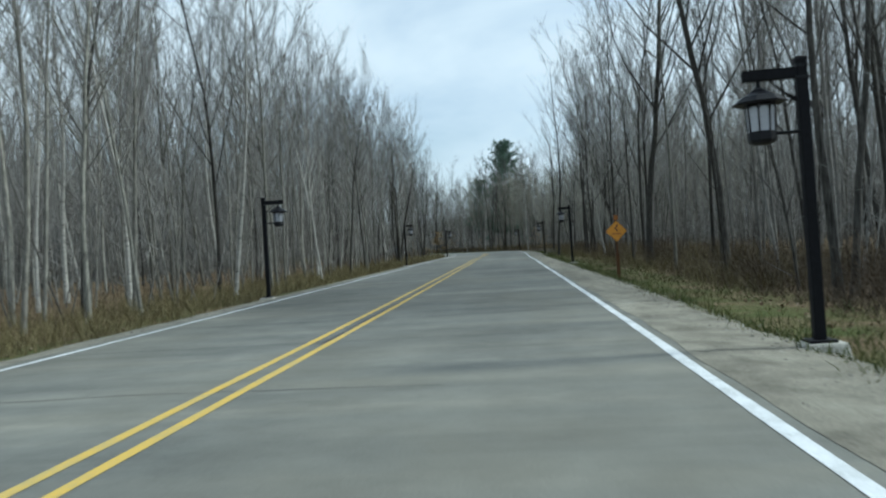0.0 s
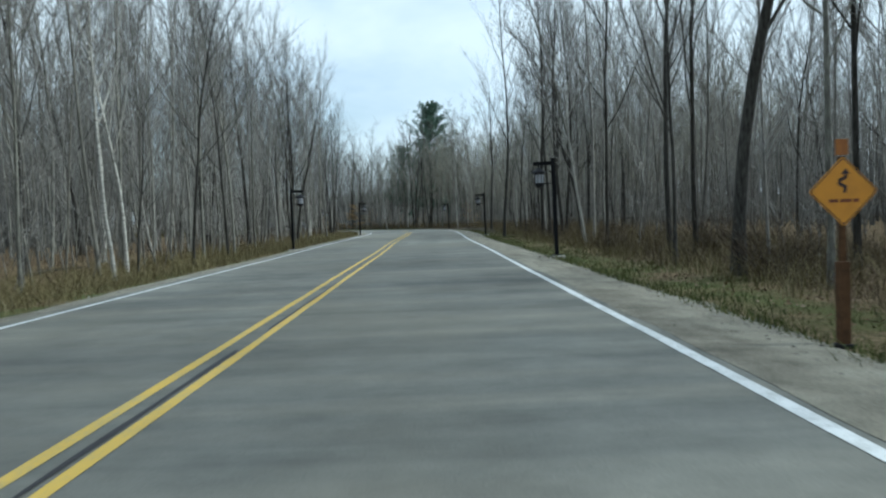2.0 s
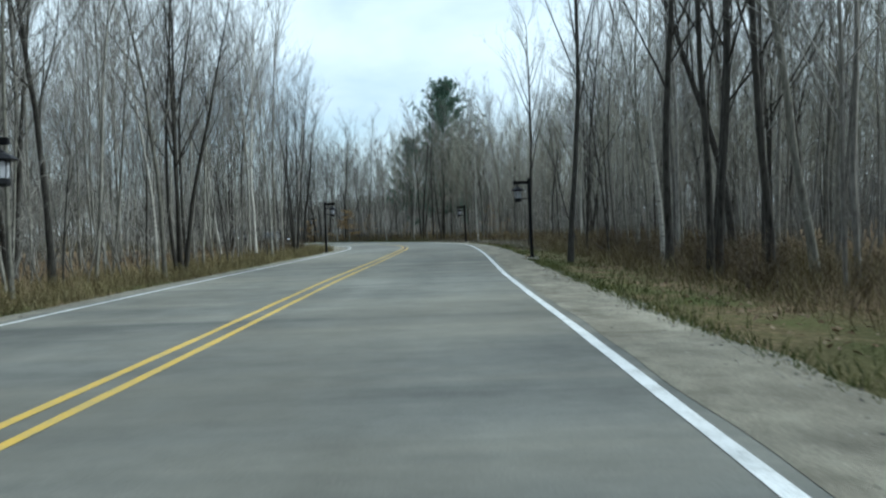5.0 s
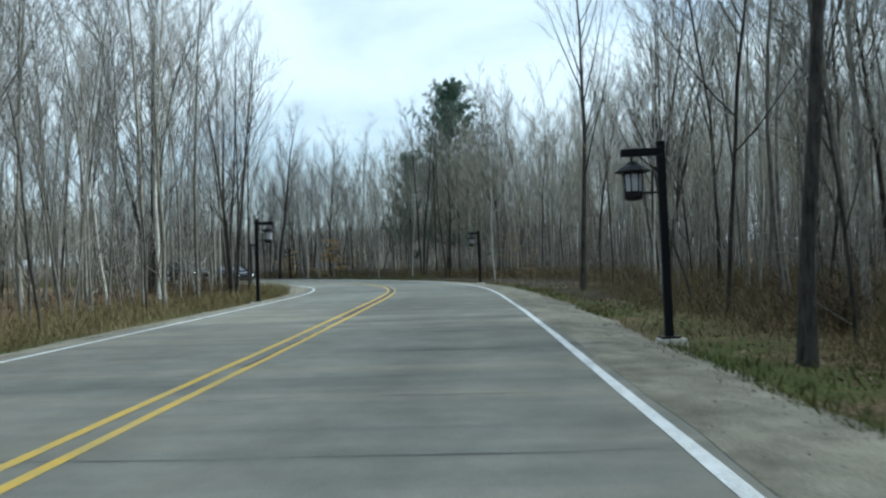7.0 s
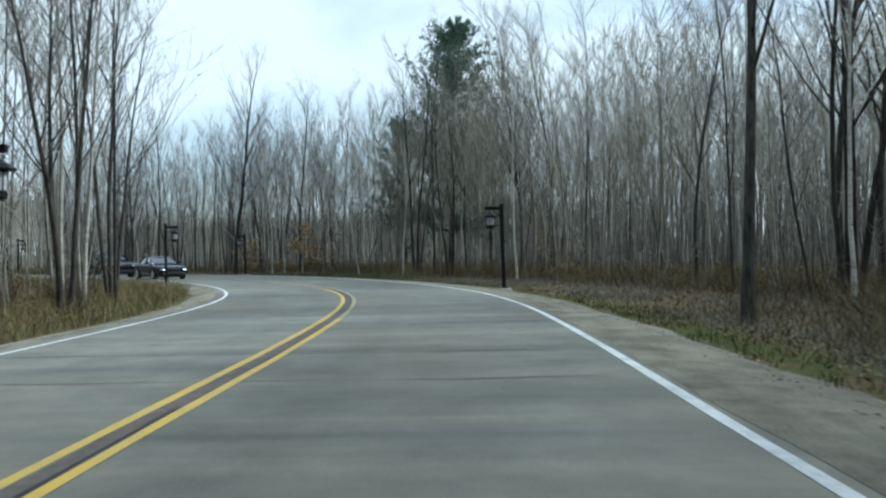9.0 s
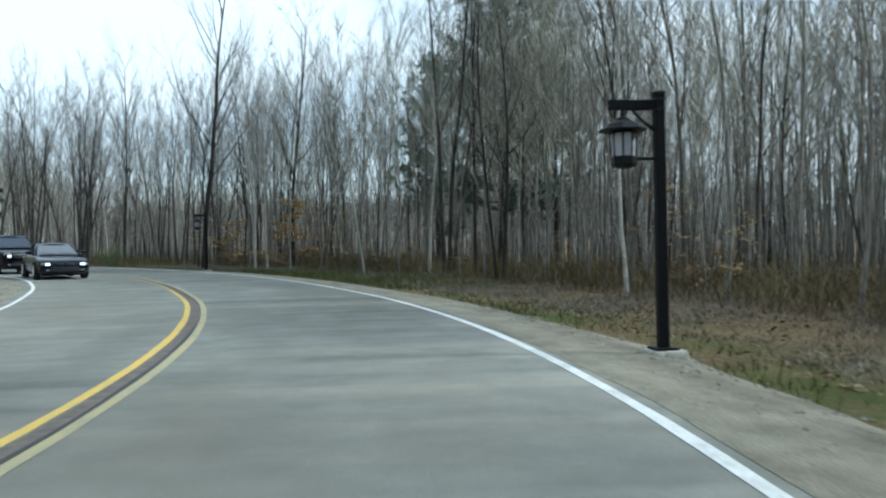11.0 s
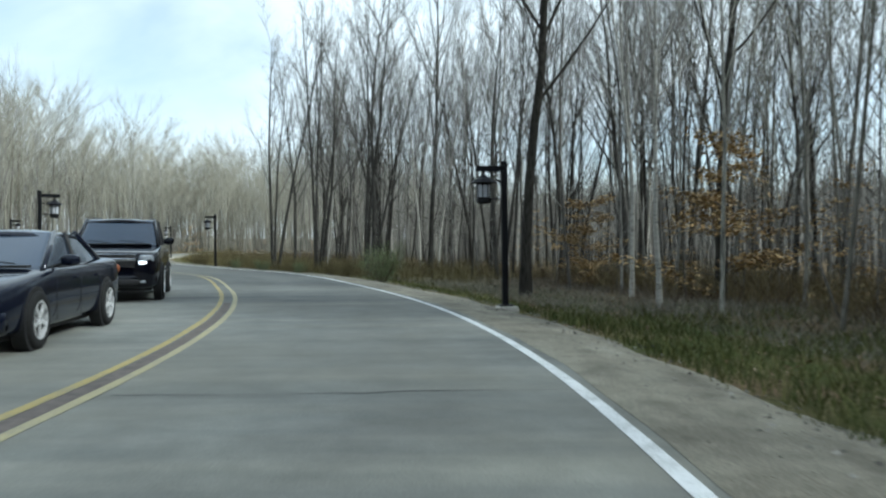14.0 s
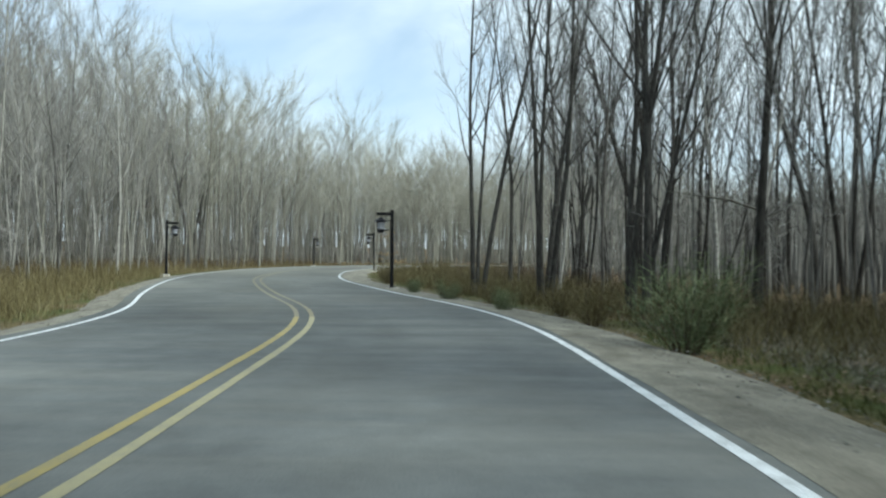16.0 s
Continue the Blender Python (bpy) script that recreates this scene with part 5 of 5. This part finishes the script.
def deep_woods(count, s_range, near, far, side, tall, wood=None, twigs=46):
    """Trees deep in the woods: a tapered stem and a haze of long twigs each, as one object."""
    p = at_road(rng.uniform(*s_range, count), side * rng.uniform(near, far, count))
    d, sa = off_road(p)
    p = p[(np.abs(d) > np.maximum(near, tree_line(sa, d) + 8)) & (sa > 36 + 0.9 * np.abs(d)) & ((tall < 8) | ~in_clearing(sa, d))]
    n = len(p)
    h, z = rng.uniform(0.75, 1.1, n) * tall, ground_z(p[:, 0], p[:, 1]) - 0.1
    foot = np.c_[p, z]
    lean = np.c_[rng.normal(0, 0.04, (n, 2)), np.ones(n)] * h[:, None]
    u = rng.uniform(0.0, 1.0, (n, twigs)) ** 0.75
    a, rise = rng.uniform(0, 6.28, (n, twigs)), rng.uniform(0.5, 2.0, (n, twigs))
    way = np.stack([np.cos(a), np.sin(a), rise], -1) / np.sqrt(1 + rise**2)[..., None]
    length = (0.04 + 0.10 * rng.random((n, twigs))) * h[:, None]
    wide = 0.15 * np.sqrt(np.clip(1 - ((u - 0.62) / 0.62) ** 2, 0.02, 1)) * h[:, None] * rng.random((n, twigs)) ** 0.6
    start = foot[:, None] + lean[:, None] * (0.30 + 0.62 * u)[..., None] + np.stack([np.cos(a), np.sin(a), 0 * a], -1) * wide[..., None]
    side_way = np.cross(way, rng.normal(0, 1, way.shape))
    side_way *= (0.013 / (np.linalg.norm(side_way, axis=-1) + 1e-9))[..., None]
    tw = np.stack([start - side_way, start + side_way, start + way * length[..., None]], 2).reshape(n, -1, 3)
    r = rng.uniform(0.06, 0.13, n)
    st = np.stack([foot + np.c_[r * math.cos(b), r * math.sin(b), 0 * r] for b in (0, 2.1, 4.2)] + [foot + lean], 1)
    v = np.concatenate([st, tw], 1)
    m = v.shape[1]
    f = np.concatenate([np.array([[0, 1, 3], [1, 2, 3], [2, 0, 3]]), np.arange(3 * twigs).reshape(-1, 3) + 4])
    f = f[None] + m * np.arange(n)[:, None, None]
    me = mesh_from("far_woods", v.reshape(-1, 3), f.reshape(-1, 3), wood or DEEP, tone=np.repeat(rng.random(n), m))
    tagged(new("far_woods", me), "grey haze of leafless woods in the distance", "woods", kind="stuff")


deep_woods(1000, (50, 120), 26, 95, 1, 11.5)
deep_woods(520, (120, 165), 26, 95, 1, 11.5)
deep_woods(2300, (150, 300), 27, 95, 1, 7.6, DEEP_DARK)
deep_woods(1000, (40, 190), 26, 80, -1, 12.5)
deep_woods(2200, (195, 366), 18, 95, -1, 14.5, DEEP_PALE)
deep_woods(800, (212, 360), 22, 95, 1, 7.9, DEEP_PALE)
deep_woods(160, (105, 165), 24, 65, 1, 9.5)
deep_woods(200, (152, 180), 26, 80, 1, 13.0)
deep_woods(900, (184, 250), 13, 45, 1, 5.2, DEEP_DARK)
deep_woods(420, (160, 188), 18, 60, 1, 6.2)


# ---- pines ----
def make_pine(height, radius, reach, whorls, tufts=15, low=0.22):
    """A tall pine: a trunk, tiers of boughs, and needle tufts along them."""
    thing = new("pine_tree")
    wood, V, F, n = Branches(), [], [], 0
    stem = bend(rng, (0, 0, -0.3), (0.01, 0.01, 1), height, 10, 0.02, 0.012)
    wood.limb(stem, radius * (1 - np.linspace(0, 1, 10)) ** 0.8 + 0.02, 9)
    for k in range(whorls):
        u = low + (0.99 - low) * k / (whorls - 1)
        i = u * 9
        b = min(int(i), 8)
        p = stem[b] + (stem[b + 1] - stem[b]) * min(1.0, i - b + rng.uniform(-0.15, 0.15))
        size = reach * min(1.0, 1.95 * (1.03 - u) ** 0.5) * rng.uniform(0.65, 1.15)
        for q in range(6):
            if rng.random() < 0.14 + 0.62 * max(0.0, 0.72 - u):
                continue
            spin = 6.28 * q / 6 + rng.uniform(-0.5, 0.5)
            rise = 0.10 + 1.5 * max(0, u - 0.5)
            ln = bend(rng, p, (math.cos(spin), math.sin(spin), rise), size * rng.uniform(0.6, 1.15), 5, 0.12, 0.09)
            wood.limb(ln, [0.045, 0.035, 0.025, 0.015, 0.005], 4)
            for t in range(tufts):
                x = rng.uniform(0.25 if u < 0.75 else 0.02, 1.05) * 4
                e = min(int(x), 3)
                o = ln[e] + (ln[e + 1] - ln[e]) * (x - e) + rng.normal(0, 0.07 * size / 2 + 0.08, 3) * (1, 1, 0.8)
                for w in range(11):
                    d = rng.normal(0, 1, 3) + np.array([math.cos(spin), math.sin(spin), 0.7])
                    d /= np.linalg.norm(d)
                    side = np.cross(d, rng.normal(0, 1, 3))
                    side *= 0.021 / (np.linalg.norm(side) + 1e-9)
                    ln2 = rng.uniform(0.22, 0.46)
                    V.append(np.array([o - side, o + side, o + d * ln2 * 0.6 + side * 1.3, o + d * ln2]))
                    F.append(np.array([[0, 1, 2], [0, 2, 3]]) + n)
                    n += 4
    for nm, arr, mat in (("trunk", wood.arrays(), BARK), ("needles", (np.concatenate(V), np.concatenate(F)), NEEDLE)):
        new(nm, tree_mesh(nm, arr, mat)).parent = thing
    return thing


for k, (x, y, h, r, reach, wh) in enumerate(((10.3, 138.6, 18.3, 0.24, 4.6, 29), (6.8, 148.5, 12.5, 0.18, 4.0, 20), (14.0, 146.0, 12.0, 0.16, 3.4, 15))):
    pine = make_pine(h, r, reach, wh, 36 if k == 0 else 16, 0.16)
    pine.matrix_basis = Matrix.Translation((x, y, 0.1))
    tagged(pine, ("tall dark green white pine above the bare woods", "dark green pine among leafless trees", "smaller dark green pine among leafless trees")[k], "pine tree", "pines in the woods")


# ---- saplings with dry leaves, shrubs ----
def leaves(places, size, flat, rng):
    """Small folded leaves at places: four triangles each."""
    n = len(places)
    a = rng.uniform(0, 6.28, n)
    tilt = rng.normal(0, flat, (n, 2))
    u = np.stack([np.cos(a), np.sin(a), tilt[:, 0]], 1)
    w = np.stack([-np.sin(a), np.cos(a), tilt[:, 1]], 1)
    s = size * rng.uniform(0.6, 1.3, n)[:, None]
    p = np.asarray(places)
    fold = np.array([0, 0, 0.25]) * s
    v = np.stack([p - u * s, p - w * s * 0.55 + fold, p + u * s, p + w * s * 0.55 + fold], 1).reshape(-1, 3)
    f = (np.array([[0, 1, 2], [0, 2, 3]])[None] + 4 * np.arange(n)[:, None, None]).reshape(-1, 3)
    return v, f


def make_beech(height, count, limbs=15, size=0.065, wide=1.0):
    """A young beech that keeps its dry leaves in flat tiers."""
    thing = new("beech_sapling")
    wood, twigs, at = Branches(), Branches(), []
    st = bend(rng, (0, 0, -0.1), (0.06, 0.03, 1), height, 7, 0.0, 0.06)
    wood.limb(st, 0.035 * (1 - np.linspace(0, 0.95, 7)), 5)
    for k in range(limbs):
        u = 0.06 + 5.8 * rng.random() ** 1.25
        e = min(int(u), 5)
        p = st[e] + (st[e + 1] - st[e]) * (u - e)
        a = rng.uniform(0, 6.28)
        ln = bend(rng, p, (math.cos(a), math.sin(a), 0.25), height * rng.uniform(0.25, 0.6) * (1.1 - u / 8) * wide, 4, -0.03, 0.12)
        twigs.limb(ln, [0.012, 0.009, 0.006, 0.002], 3)
        for j in range(count):
            x = rng.uniform(0.2, 1.0) * 3
            e2 = min(int(x), 2)
            at.append(ln[e2] + (ln[e2 + 1] - ln[e2]) * (x - e2) + rng.normal(0, 0.2, 3) * (1, 1, 0.3))
    new("trunk", tree_mesh("trunk", wood.arrays(), BARK)).parent = thing
    tw = new("crown", tree_mesh("crown", twigs.arrays(), TWIG))
    tw.parent = thing
    tagged(tw, kind="stuff")
    new("leaves", tree_mesh("leaves", leaves(at, size, 0.45, rng), BEECH_LEAF)).parent = thing
    return tagged(thing, "young beech with dry orange-brown leaves still on", "sapling", "leafy young beeches in the woods")


def make_shrub(height, wide, mat, count, label, name):
    """A many-stemmed shrub: thin stems and a haze of small leaves."""
    thing = new(name)
    wood, at = Branches(), []
    for k in range(26):
        a, lean = rng.uniform(0, 6.28), rng.uniform(0.1, 0.75) * wide / height
        ln = bend(rng, (0.1 * math.cos(a), 0.1 * math.sin(a), -0.1), (lean * math.cos(a), lean * math.sin(a), 1), height * rng.uniform(0.6, 1.1), 4, -0.03, 0.1)
        wood.limb(ln, [0.011, 0.009, 0.006, 0.002], 3)
        for j in range(count):
            x = rng.uniform(0.15, 1.0) * 3
            e = min(int(x), 2)
            at.append(ln[e] + (ln[e + 1] - ln[e]) * (x - e) + rng.normal(0, 0.12, 3))
    spray = Branches()
    for p in at:
        way = rng.normal(0, 0.6, 3) + np.array([p[0], p[1], 0.9])
        spray.twig(p, p + way / np.linalg.norm(way) * rng.uniform(0.10, 0.28), 0.0055, rng.normal(0, 1, 3))
    new("stalk", tree_mesh("stalk", wood.arrays(), BRUSH)).parent = thing
    new("foliage", tree_mesh("foliage", spray.arrays(), mat)).parent = thing
    return tagged(thing, label, "shrub", "shrubs on the verge")


def spread(src, spots):
    """The first thing goes to the first spot, copies to the others."""
    for k, (x, y, size) in enumerate(spots):
        z = float(ground_z(np.array([x]), np.array([y]))[0])
        m = Matrix.Translation((x, y, z)) @ Matrix.Rotation(rng.uniform(0, 6.28), 4, "Z")
        if k == 0:
            src.matrix_basis = m
            ob = src
        else:
            ob = copy_thing(src, m)
        ob.scale = (size,) * 3


spread(make_beech(3.8, 150, 26, 0.058, 1.4), [(-1.3, 142.5, 1.0), (-6.35, 148.1, 0.75)])
spread(make_beech(4.2, 32), [(-1.6, 152.0, 1.0), (1.1, 143.4, 0.75), (9.0, 134.0, 0.5), (5.9, 136.4, 0.5), (13.6, 120.5, 0.8), (-11.0, 155.5, 0.7)])
spread(make_beech(3.0, 22), [(1.2, 142.0, 0.8), (14.5, 117.0, 0.7), (12.0, 128.0, 0.6), (-4.4, 152.8, 0.8), (-6.6, 150.2, 0.7), (3.4, 139.2, 0.6), (-46.0, 170.0, 1.0), (8.0, 96.0 + 34, 0.5)])
spread(make_shrub(1.5, 1.3, SHRUB_GREEN, 110, "grey-green leafing shrub on the grassy verge", "green_shrub"), [(-14.0, 147.6, 1.1), (-24.5, 153.4, 0.5), (-28.0, 155.2, 0.45), (-20.6, 151.2, 0.5), (-21.2, 137.2, 0.75), (-23.4, 139.6, 0.8), (-26.2, 141.4, 0.7)])
spread(make_shrub(1.1, 1.2, DRY_GRASS, 80, "low straw-coloured shrub on the verge", "dry_shrub"), [(-17.4, 150.2, 0.8), (-19.3, 151.8, 0.7), (-22.4, 153.0, 0.6), (-26.0, 155.2, 0.55), (-30.5, 157.6, 0.5), (-36.5, 161.5, 0.8), (-40.0, 164.5, 0.9), (-34.0, 162.5, 0.8), (-43.0, 168.5, 0.9), (-47.0, 174.0, 1.0), (-38.5, 166.5, 0.9), (-51.0, 180.0, 1.0), (-45.0, 171.5, 0.9)])
spread(make_shrub(1.3, 1.5, BRUSH, 60, "dark red-brown leafless brush on the verge", "brown_shrub"), [(11.8, 62.0, 1.0), (11.2, 58.4, 0.9), (10.0, 45.0, 1.1), (11.4, 40.0, 1.2), (9.6, 33.0, 1.1), (10.4, 28.0, 1.0), (8.6, 20.0, 1.0), (12.6, 69.0, 1.0), (13.0, 75.0, 1.1), (9.3, 16.0, 1.1), (-2.6, 101.4, 0.9), (-3.6, 104.0, 0.8), (-4.4, 106.2, 0.9), (-5.4, 108.6, 0.8), (-6.8, 111.5, 0.9), (-3.9, 99.0, 0.9), (-6.2, 105.0, 1.0)])


# ---- grass, brush and litter ----
def blades(places, height, width, lean, count, mat, name, label):
    """Tufts of tapered bent blades, as one object."""
    p = np.repeat(np.asarray(places), count, axis=0)
    n = len(p)
    hs = np.repeat(np.asarray(height), count) * rng.uniform(0.5, 1.2, n)
    a, q = rng.uniform(0, 6.28, n), rng.uniform(0, 6.28, n)
    foot = p[:, :2] + rng.normal(0, 0.11, (n, 2))
    z = ground_z(foot[:, 0], foot[:, 1]) - 0.03
    base = np.c_[foot, z]
    side = np.c_[np.cos(q), np.sin(q), np.zeros(n)] * width * rng.uniform(0.6, 1.3, n)[:, None]
    bendv = np.c_[np.cos(a), np.sin(a), np.zeros(n)] * (lean * rng.uniform(0.2, 1.2, n) * hs)[:, None]
    up = np.c_[np.zeros((n, 2)), hs]
    mid, tip = base + up * 0.55 + bendv * 0.3, base + up * 0.95 + bendv
    v = np.stack([base - side, base + side, mid + side * 0.7, mid - side * 0.7, tip], 1).reshape(-1, 3)
    f = (np.array([[0, 1, 2], [0, 2, 3], [3, 2, 4]])[None] + 5 * np.arange(n)[:, None, None]).reshape(-1, 3)
    return tagged(new(name, mesh_from(name, v, f, mat)), label, "grass" if "grass" in name else "brush", kind="stuff")


def patch(count, s_range, d_range, power=1.0):
    s = rng.uniform(*s_range, count)
    u = rng.random(count) ** power
    return at_road(s, d_range[0] + (d_range[1] - d_range[0]) * u)


def clumpy(p, cut, seed):
    """Keeps the places where a slow pattern is high, so that tufts gather."""
    return p[waves(p[:, 0] * 2.1, p[:, 1] * 2.1, seed) + rng.normal(0, 0.3, len(p)) > cut]


stalk_at = np.concatenate([clumpy(patch(14000, (116, 157), (6.9, 13.5)), -0.1, 1.7), patch(2000, (157, 170), (8.0, 13.0)), patch(4500, (168, 186), (6.6, 13.0))])
blades(stalk_at, rng.uniform(0.10, 0.30, len(stalk_at)), 0.0055, 2.0, 5, DRY_STALK, "dry_grass", "low grey-brown matted dry stalks on the verge")
left_dry = np.concatenate([patch(7500, (32, 160), (-5.1, -10.5), 1.4), patch(3500, (158, 285), (-5.1, -12), 1.3)])
blades(left_dry, rng.uniform(0.25, 0.66, len(left_dry)), 0.0055, 1.25, 6, DRY_GRASS, "dry_grass", "tall olive-brown dry grass along the verge")
right_dry = np.concatenate([clumpy(patch(7000, (50, 128), (7.5, 13.5)), -0.05, 1.0), patch(3600, (180, 285), (6.8, 15), 1.2), patch(2600, (180, 226), (6.5, 11.5), 1.0)])
blades(right_dry, rng.uniform(0.3, 0.75, len(right_dry)), 0.0068, 1.0, 4, DRY_GRASS, "dry_grass", "straw-brown dry grass between verge and woods")
tall_at = np.concatenate([clumpy(patch(4200, (183, 216), (6.9, 12.5), 1.2), -0.1, 2.5), clumpy(patch(3800, (174, 222), (-5.8, -10), 1.0), -0.1, 6.5)])
blades(tall_at, rng.uniform(0.5, 1.05, len(tall_at)) * np.interp(np.abs(off_road(tall_at)[0]), [5.5, 7.5], [0.6, 1.0]), 0.0060, 1.1, 6, DRY_GRASS, "dry_grass", "tall olive-straw grass in dense tussocks past the bend")
brush_at = np.concatenate([clumpy(patch(4200, (55, 128), (8.0, 16), 1.1), 0.0, 7.0), patch(3600, (32, 58), (7.8, 15), 1.1), patch(2200, (32, 160), (-7, -16), 1.0), clumpy(patch(2500, (122, 172), (12.5, 23)), -0.2, 2.0), patch(3800, (116, 184), (10.6, 16.5), 1.1), patch(5200, (192, 265), (-8.6, -17)), patch(1800, (184, 214), (8.5, 14)), patch(2200, (54, 120), (8.4, 13.0)), patch(1200, (165, 260), (9, 20))])
weeds_at = np.concatenate([patch(3400, (54, 124), (7.8, 13.5), 1.0), clumpy(patch(13000, (118, 182), (10.8, 18)), -0.1, 8.0), patch(3000, (194, 262), (-8.2, -15)), patch(2500, (40, 150), (-6.2, -9.5), 1.0)])
blades(weeds_at, rng.uniform(0.5, 1.2, len(weeds_at)) * np.interp(np.abs(off_road(weeds_at)[0]), [6, 8, 9.5], [0.5, 0.6, 1.0]), 0.0055, 1.5, 4, WEEDS, "brush", "orange-brown dead weeds between verge and woods")
brush_d = np.abs(off_road(brush_at)[0])
blades(brush_at, rng.uniform(0.35, 1.0, len(brush_at)) * np.interp(brush_d, [7, 9, 12, 16], [0.55, 1.0, 1.3, 1.3]), 0.0055, 1.6, 4, BRUSH, "brush", "dull brown leafless brush at the edge of the woods")
green_at = np.concatenate([clumpy(patch(6800, (32, 130), (5.9, 8.6), 1.3), -0.1, 3.0), patch(2600, (32, 105), (5.5, 6.0)), clumpy(patch(6500, (151, 171), (5.8, 11.5), 1.0), -0.2, 9.0), clumpy(patch(2200, (171, 184), (5.8, 9.5), 1.0), 0.0, 9.0), clumpy(patch(5000, (122, 180), (5.9, 11), 2.4), 0.0, 4.0), clumpy(patch(3500, (150, 280), (-4.9, -6.8)), 0.0, 5.0), clumpy(patch(2500, (170, 285), (6.0, 8.5)), 0.1, 6.0)])
blades(green_at, rng.uniform(0.08, 0.22, len(green_at)) * np.interp(off_road(green_at)[1], [148, 156, 166, 170], [1.0, 1.6, 1.6, 0.9]), 0.0085, 0.9, 3, GREEN_GRASS, "green_grass", "short fresh green grass on the verge")
fallen = np.concatenate([patch(15000, (118, 180), (6.4, 17), 1.1), patch(7000, (32, 120), (6.6, 12)), patch(2500, (32, 120), (-5.2, -9)), patch(3000, (165, 220), (7, 13))])
lv, lf = leaves(np.c_[fallen, ground_z(fallen[:, 0], fallen[:, 1]) + rng.uniform(0.01, 0.04, len(fallen))], 0.045, 0.35, rng)
tagged(new("fallen_leaves", mesh_from("fallen_leaves", lv, lf, LITTER_LEAF)), "dry brown and pale fallen leaves on the ground", "leaf litter", kind="stuff")


def pebbles(count, s_range, d_range, size):
    p = patch(count, s_range, d_range)
    r = size * rng.uniform(0.4, 1.4, count) ** 1.5
    oct_v = np.array([[1, 0, 0], [0, 1, 0], [-1, 0, 0], [0, -1, 0], [0, 0, 0.7], [0, 0, -0.5]], float)
    oct_f = np.array([[0, 1, 4], [1, 2, 4], [2, 3, 4], [3, 0, 4]])
    jit = rng.uniform(0.6, 1.3, (count, 6, 3))
    d, _ = off_road(p)
    z = np.interp(d, [-4.95, -4.6, -4.2, 4.6, 5.5, 6.0], [-0.1, -0.03, -0.012, -0.012, -0.03, -0.11])
    v = oct_v[None] * jit * r[:, None, None] + np.c_[p, z + r * 0.2][:, None]
    f = oct_f[None] + 6 * np.arange(count)[:, None, None]
    return v.reshape(-1, 3), f.reshape(-1, 3)


v1, f1 = pebbles(9000, (34, 215), (4.6, 5.95), 0.019)
v2, f2 = pebbles(1500, (34, 215), (-4.9, -4.1), 0.02)
tagged(new("pebbles", mesh_from("pebbles", np.concatenate([v1, v2]), np.concatenate([f1, f2 + len(v1)]), STONE)), "scattered loose stones on the gravel shoulder", "pebbles", kind="stuff")


# ---- fallen wood ----
def make_log(length, radius, bark):
    b = Branches()
    ln = bend(rng, (-length / 2, 0, radius * 0.8), (1, 0, 0.01), length, 7, 0.0, 0.05)
    ln[:, 2] = np.clip(ln[:, 2], radius * 0.5, radius * 1.6)
    b.limb(ln, radius * (1 - np.linspace(0, 0.6, 7)), 7)
    for k in range(4):
        p = ln[2 + k % 4]
        b.limb(bend(rng, p, (0.4, rng.normal(0, 1), 0.7), rng.uniform(0.3, 0.9), 3, 0.0, 0.2), [radius * 0.3, radius * 0.2, 0.004], 4)
    ob = new("fallen_log", tree_mesh("fallen_log", b.arrays(), bark))
    return tagged(ob, "weathered pale fallen trunk lying in the leaf litter", "log", "fallen trunks in the woods")


for x, y, turn, length, radius in ((-3.0, 150.5, 70, 2.6, 0.06), (3.5, 134.5, 60, 3.0, 0.05), (13.0, 40.5, 75, 4.0, 0.09), (10.6, 27.5, 20, 2.2, 0.06), (-9.5, 48.0, 70, 3.5, 0.07), (11.6, 52.0, 100, 3.2, 0.06)):
    log = make_log(length, radius, BARK)
    log.matrix_basis = Matrix.Translation((x, y, float(ground_z(np.array([x]), np.array([y]))[0]))) @ Matrix.Rotation(radians(turn), 4, "Z")


def make_broken_branch():
    """A pale dead branch caught between trunks, with a few stubs."""
    b = Branches()
    ln = np.array([(-16.62, 155.95, 2.50), (-17.1, 155.4, 2.72), (-17.6, 154.8, 2.80), (-18.25, 154.0, 2.92)])
    b.limb(ln, [0.032, 0.027, 0.020, 0.006], 6)
    for p, w, n in ((ln[1], (-0.5, -0.2, -0.25), 0.7), (ln[2], (-0.6, 0.1, 0.35), 0.6), (ln[1], (-0.1, -0.8, -0.1), 0.9)):
        b.limb(bend(rng, p, w, n, 3, 0.0, 0.1), [0.014, 0.009, 0.003], 4)
    return tagged(new("broken_branch", tree_mesh("broken_branch", b.arrays(), BARK_LIGHT)), "pale broken branch hanging from a dark trunk", "branch")


make_broken_branch()


def make_debris():
    """A small heap of dark sticks and bark on the shoulder."""
    b = Branches()
    for k in range(9):
        a = rng.uniform(0, 6.28)
        p = np.array([rng.normal(0, 0.10), rng.normal(0, 0.07), 0.008])
        b.limb(bend(rng, p, (math.cos(a), math.sin(a), 0.1), rng.uniform(0.03, 0.10), 3, 0.0, 0.2), [0.006, 0.005, 0.002], 4)
    return tagged(new("stick_litter", tree_mesh("stick_litter", b.arrays(), TAR)), "dark broken sticks lying on the gravel shoulder", "debris", "sticks on the shoulder")


sticks = make_debris()
for k, (s, d) in enumerate(((168.5, 5.2), (166.2, 5.5), (164.9, 5.3), (163.4, 5.7), (72.5, 5.2), (73.6, 5.5), (108.0, 5.4))):
    x, y = at_road(s, d)
    m = Matrix.Translation((x, y, -0.02)) @ Matrix.Rotation(k * 1.3, 4, "Z")
    if k == 0:
        sticks.matrix_basis = m
    else:
        copy_thing(sticks, m)
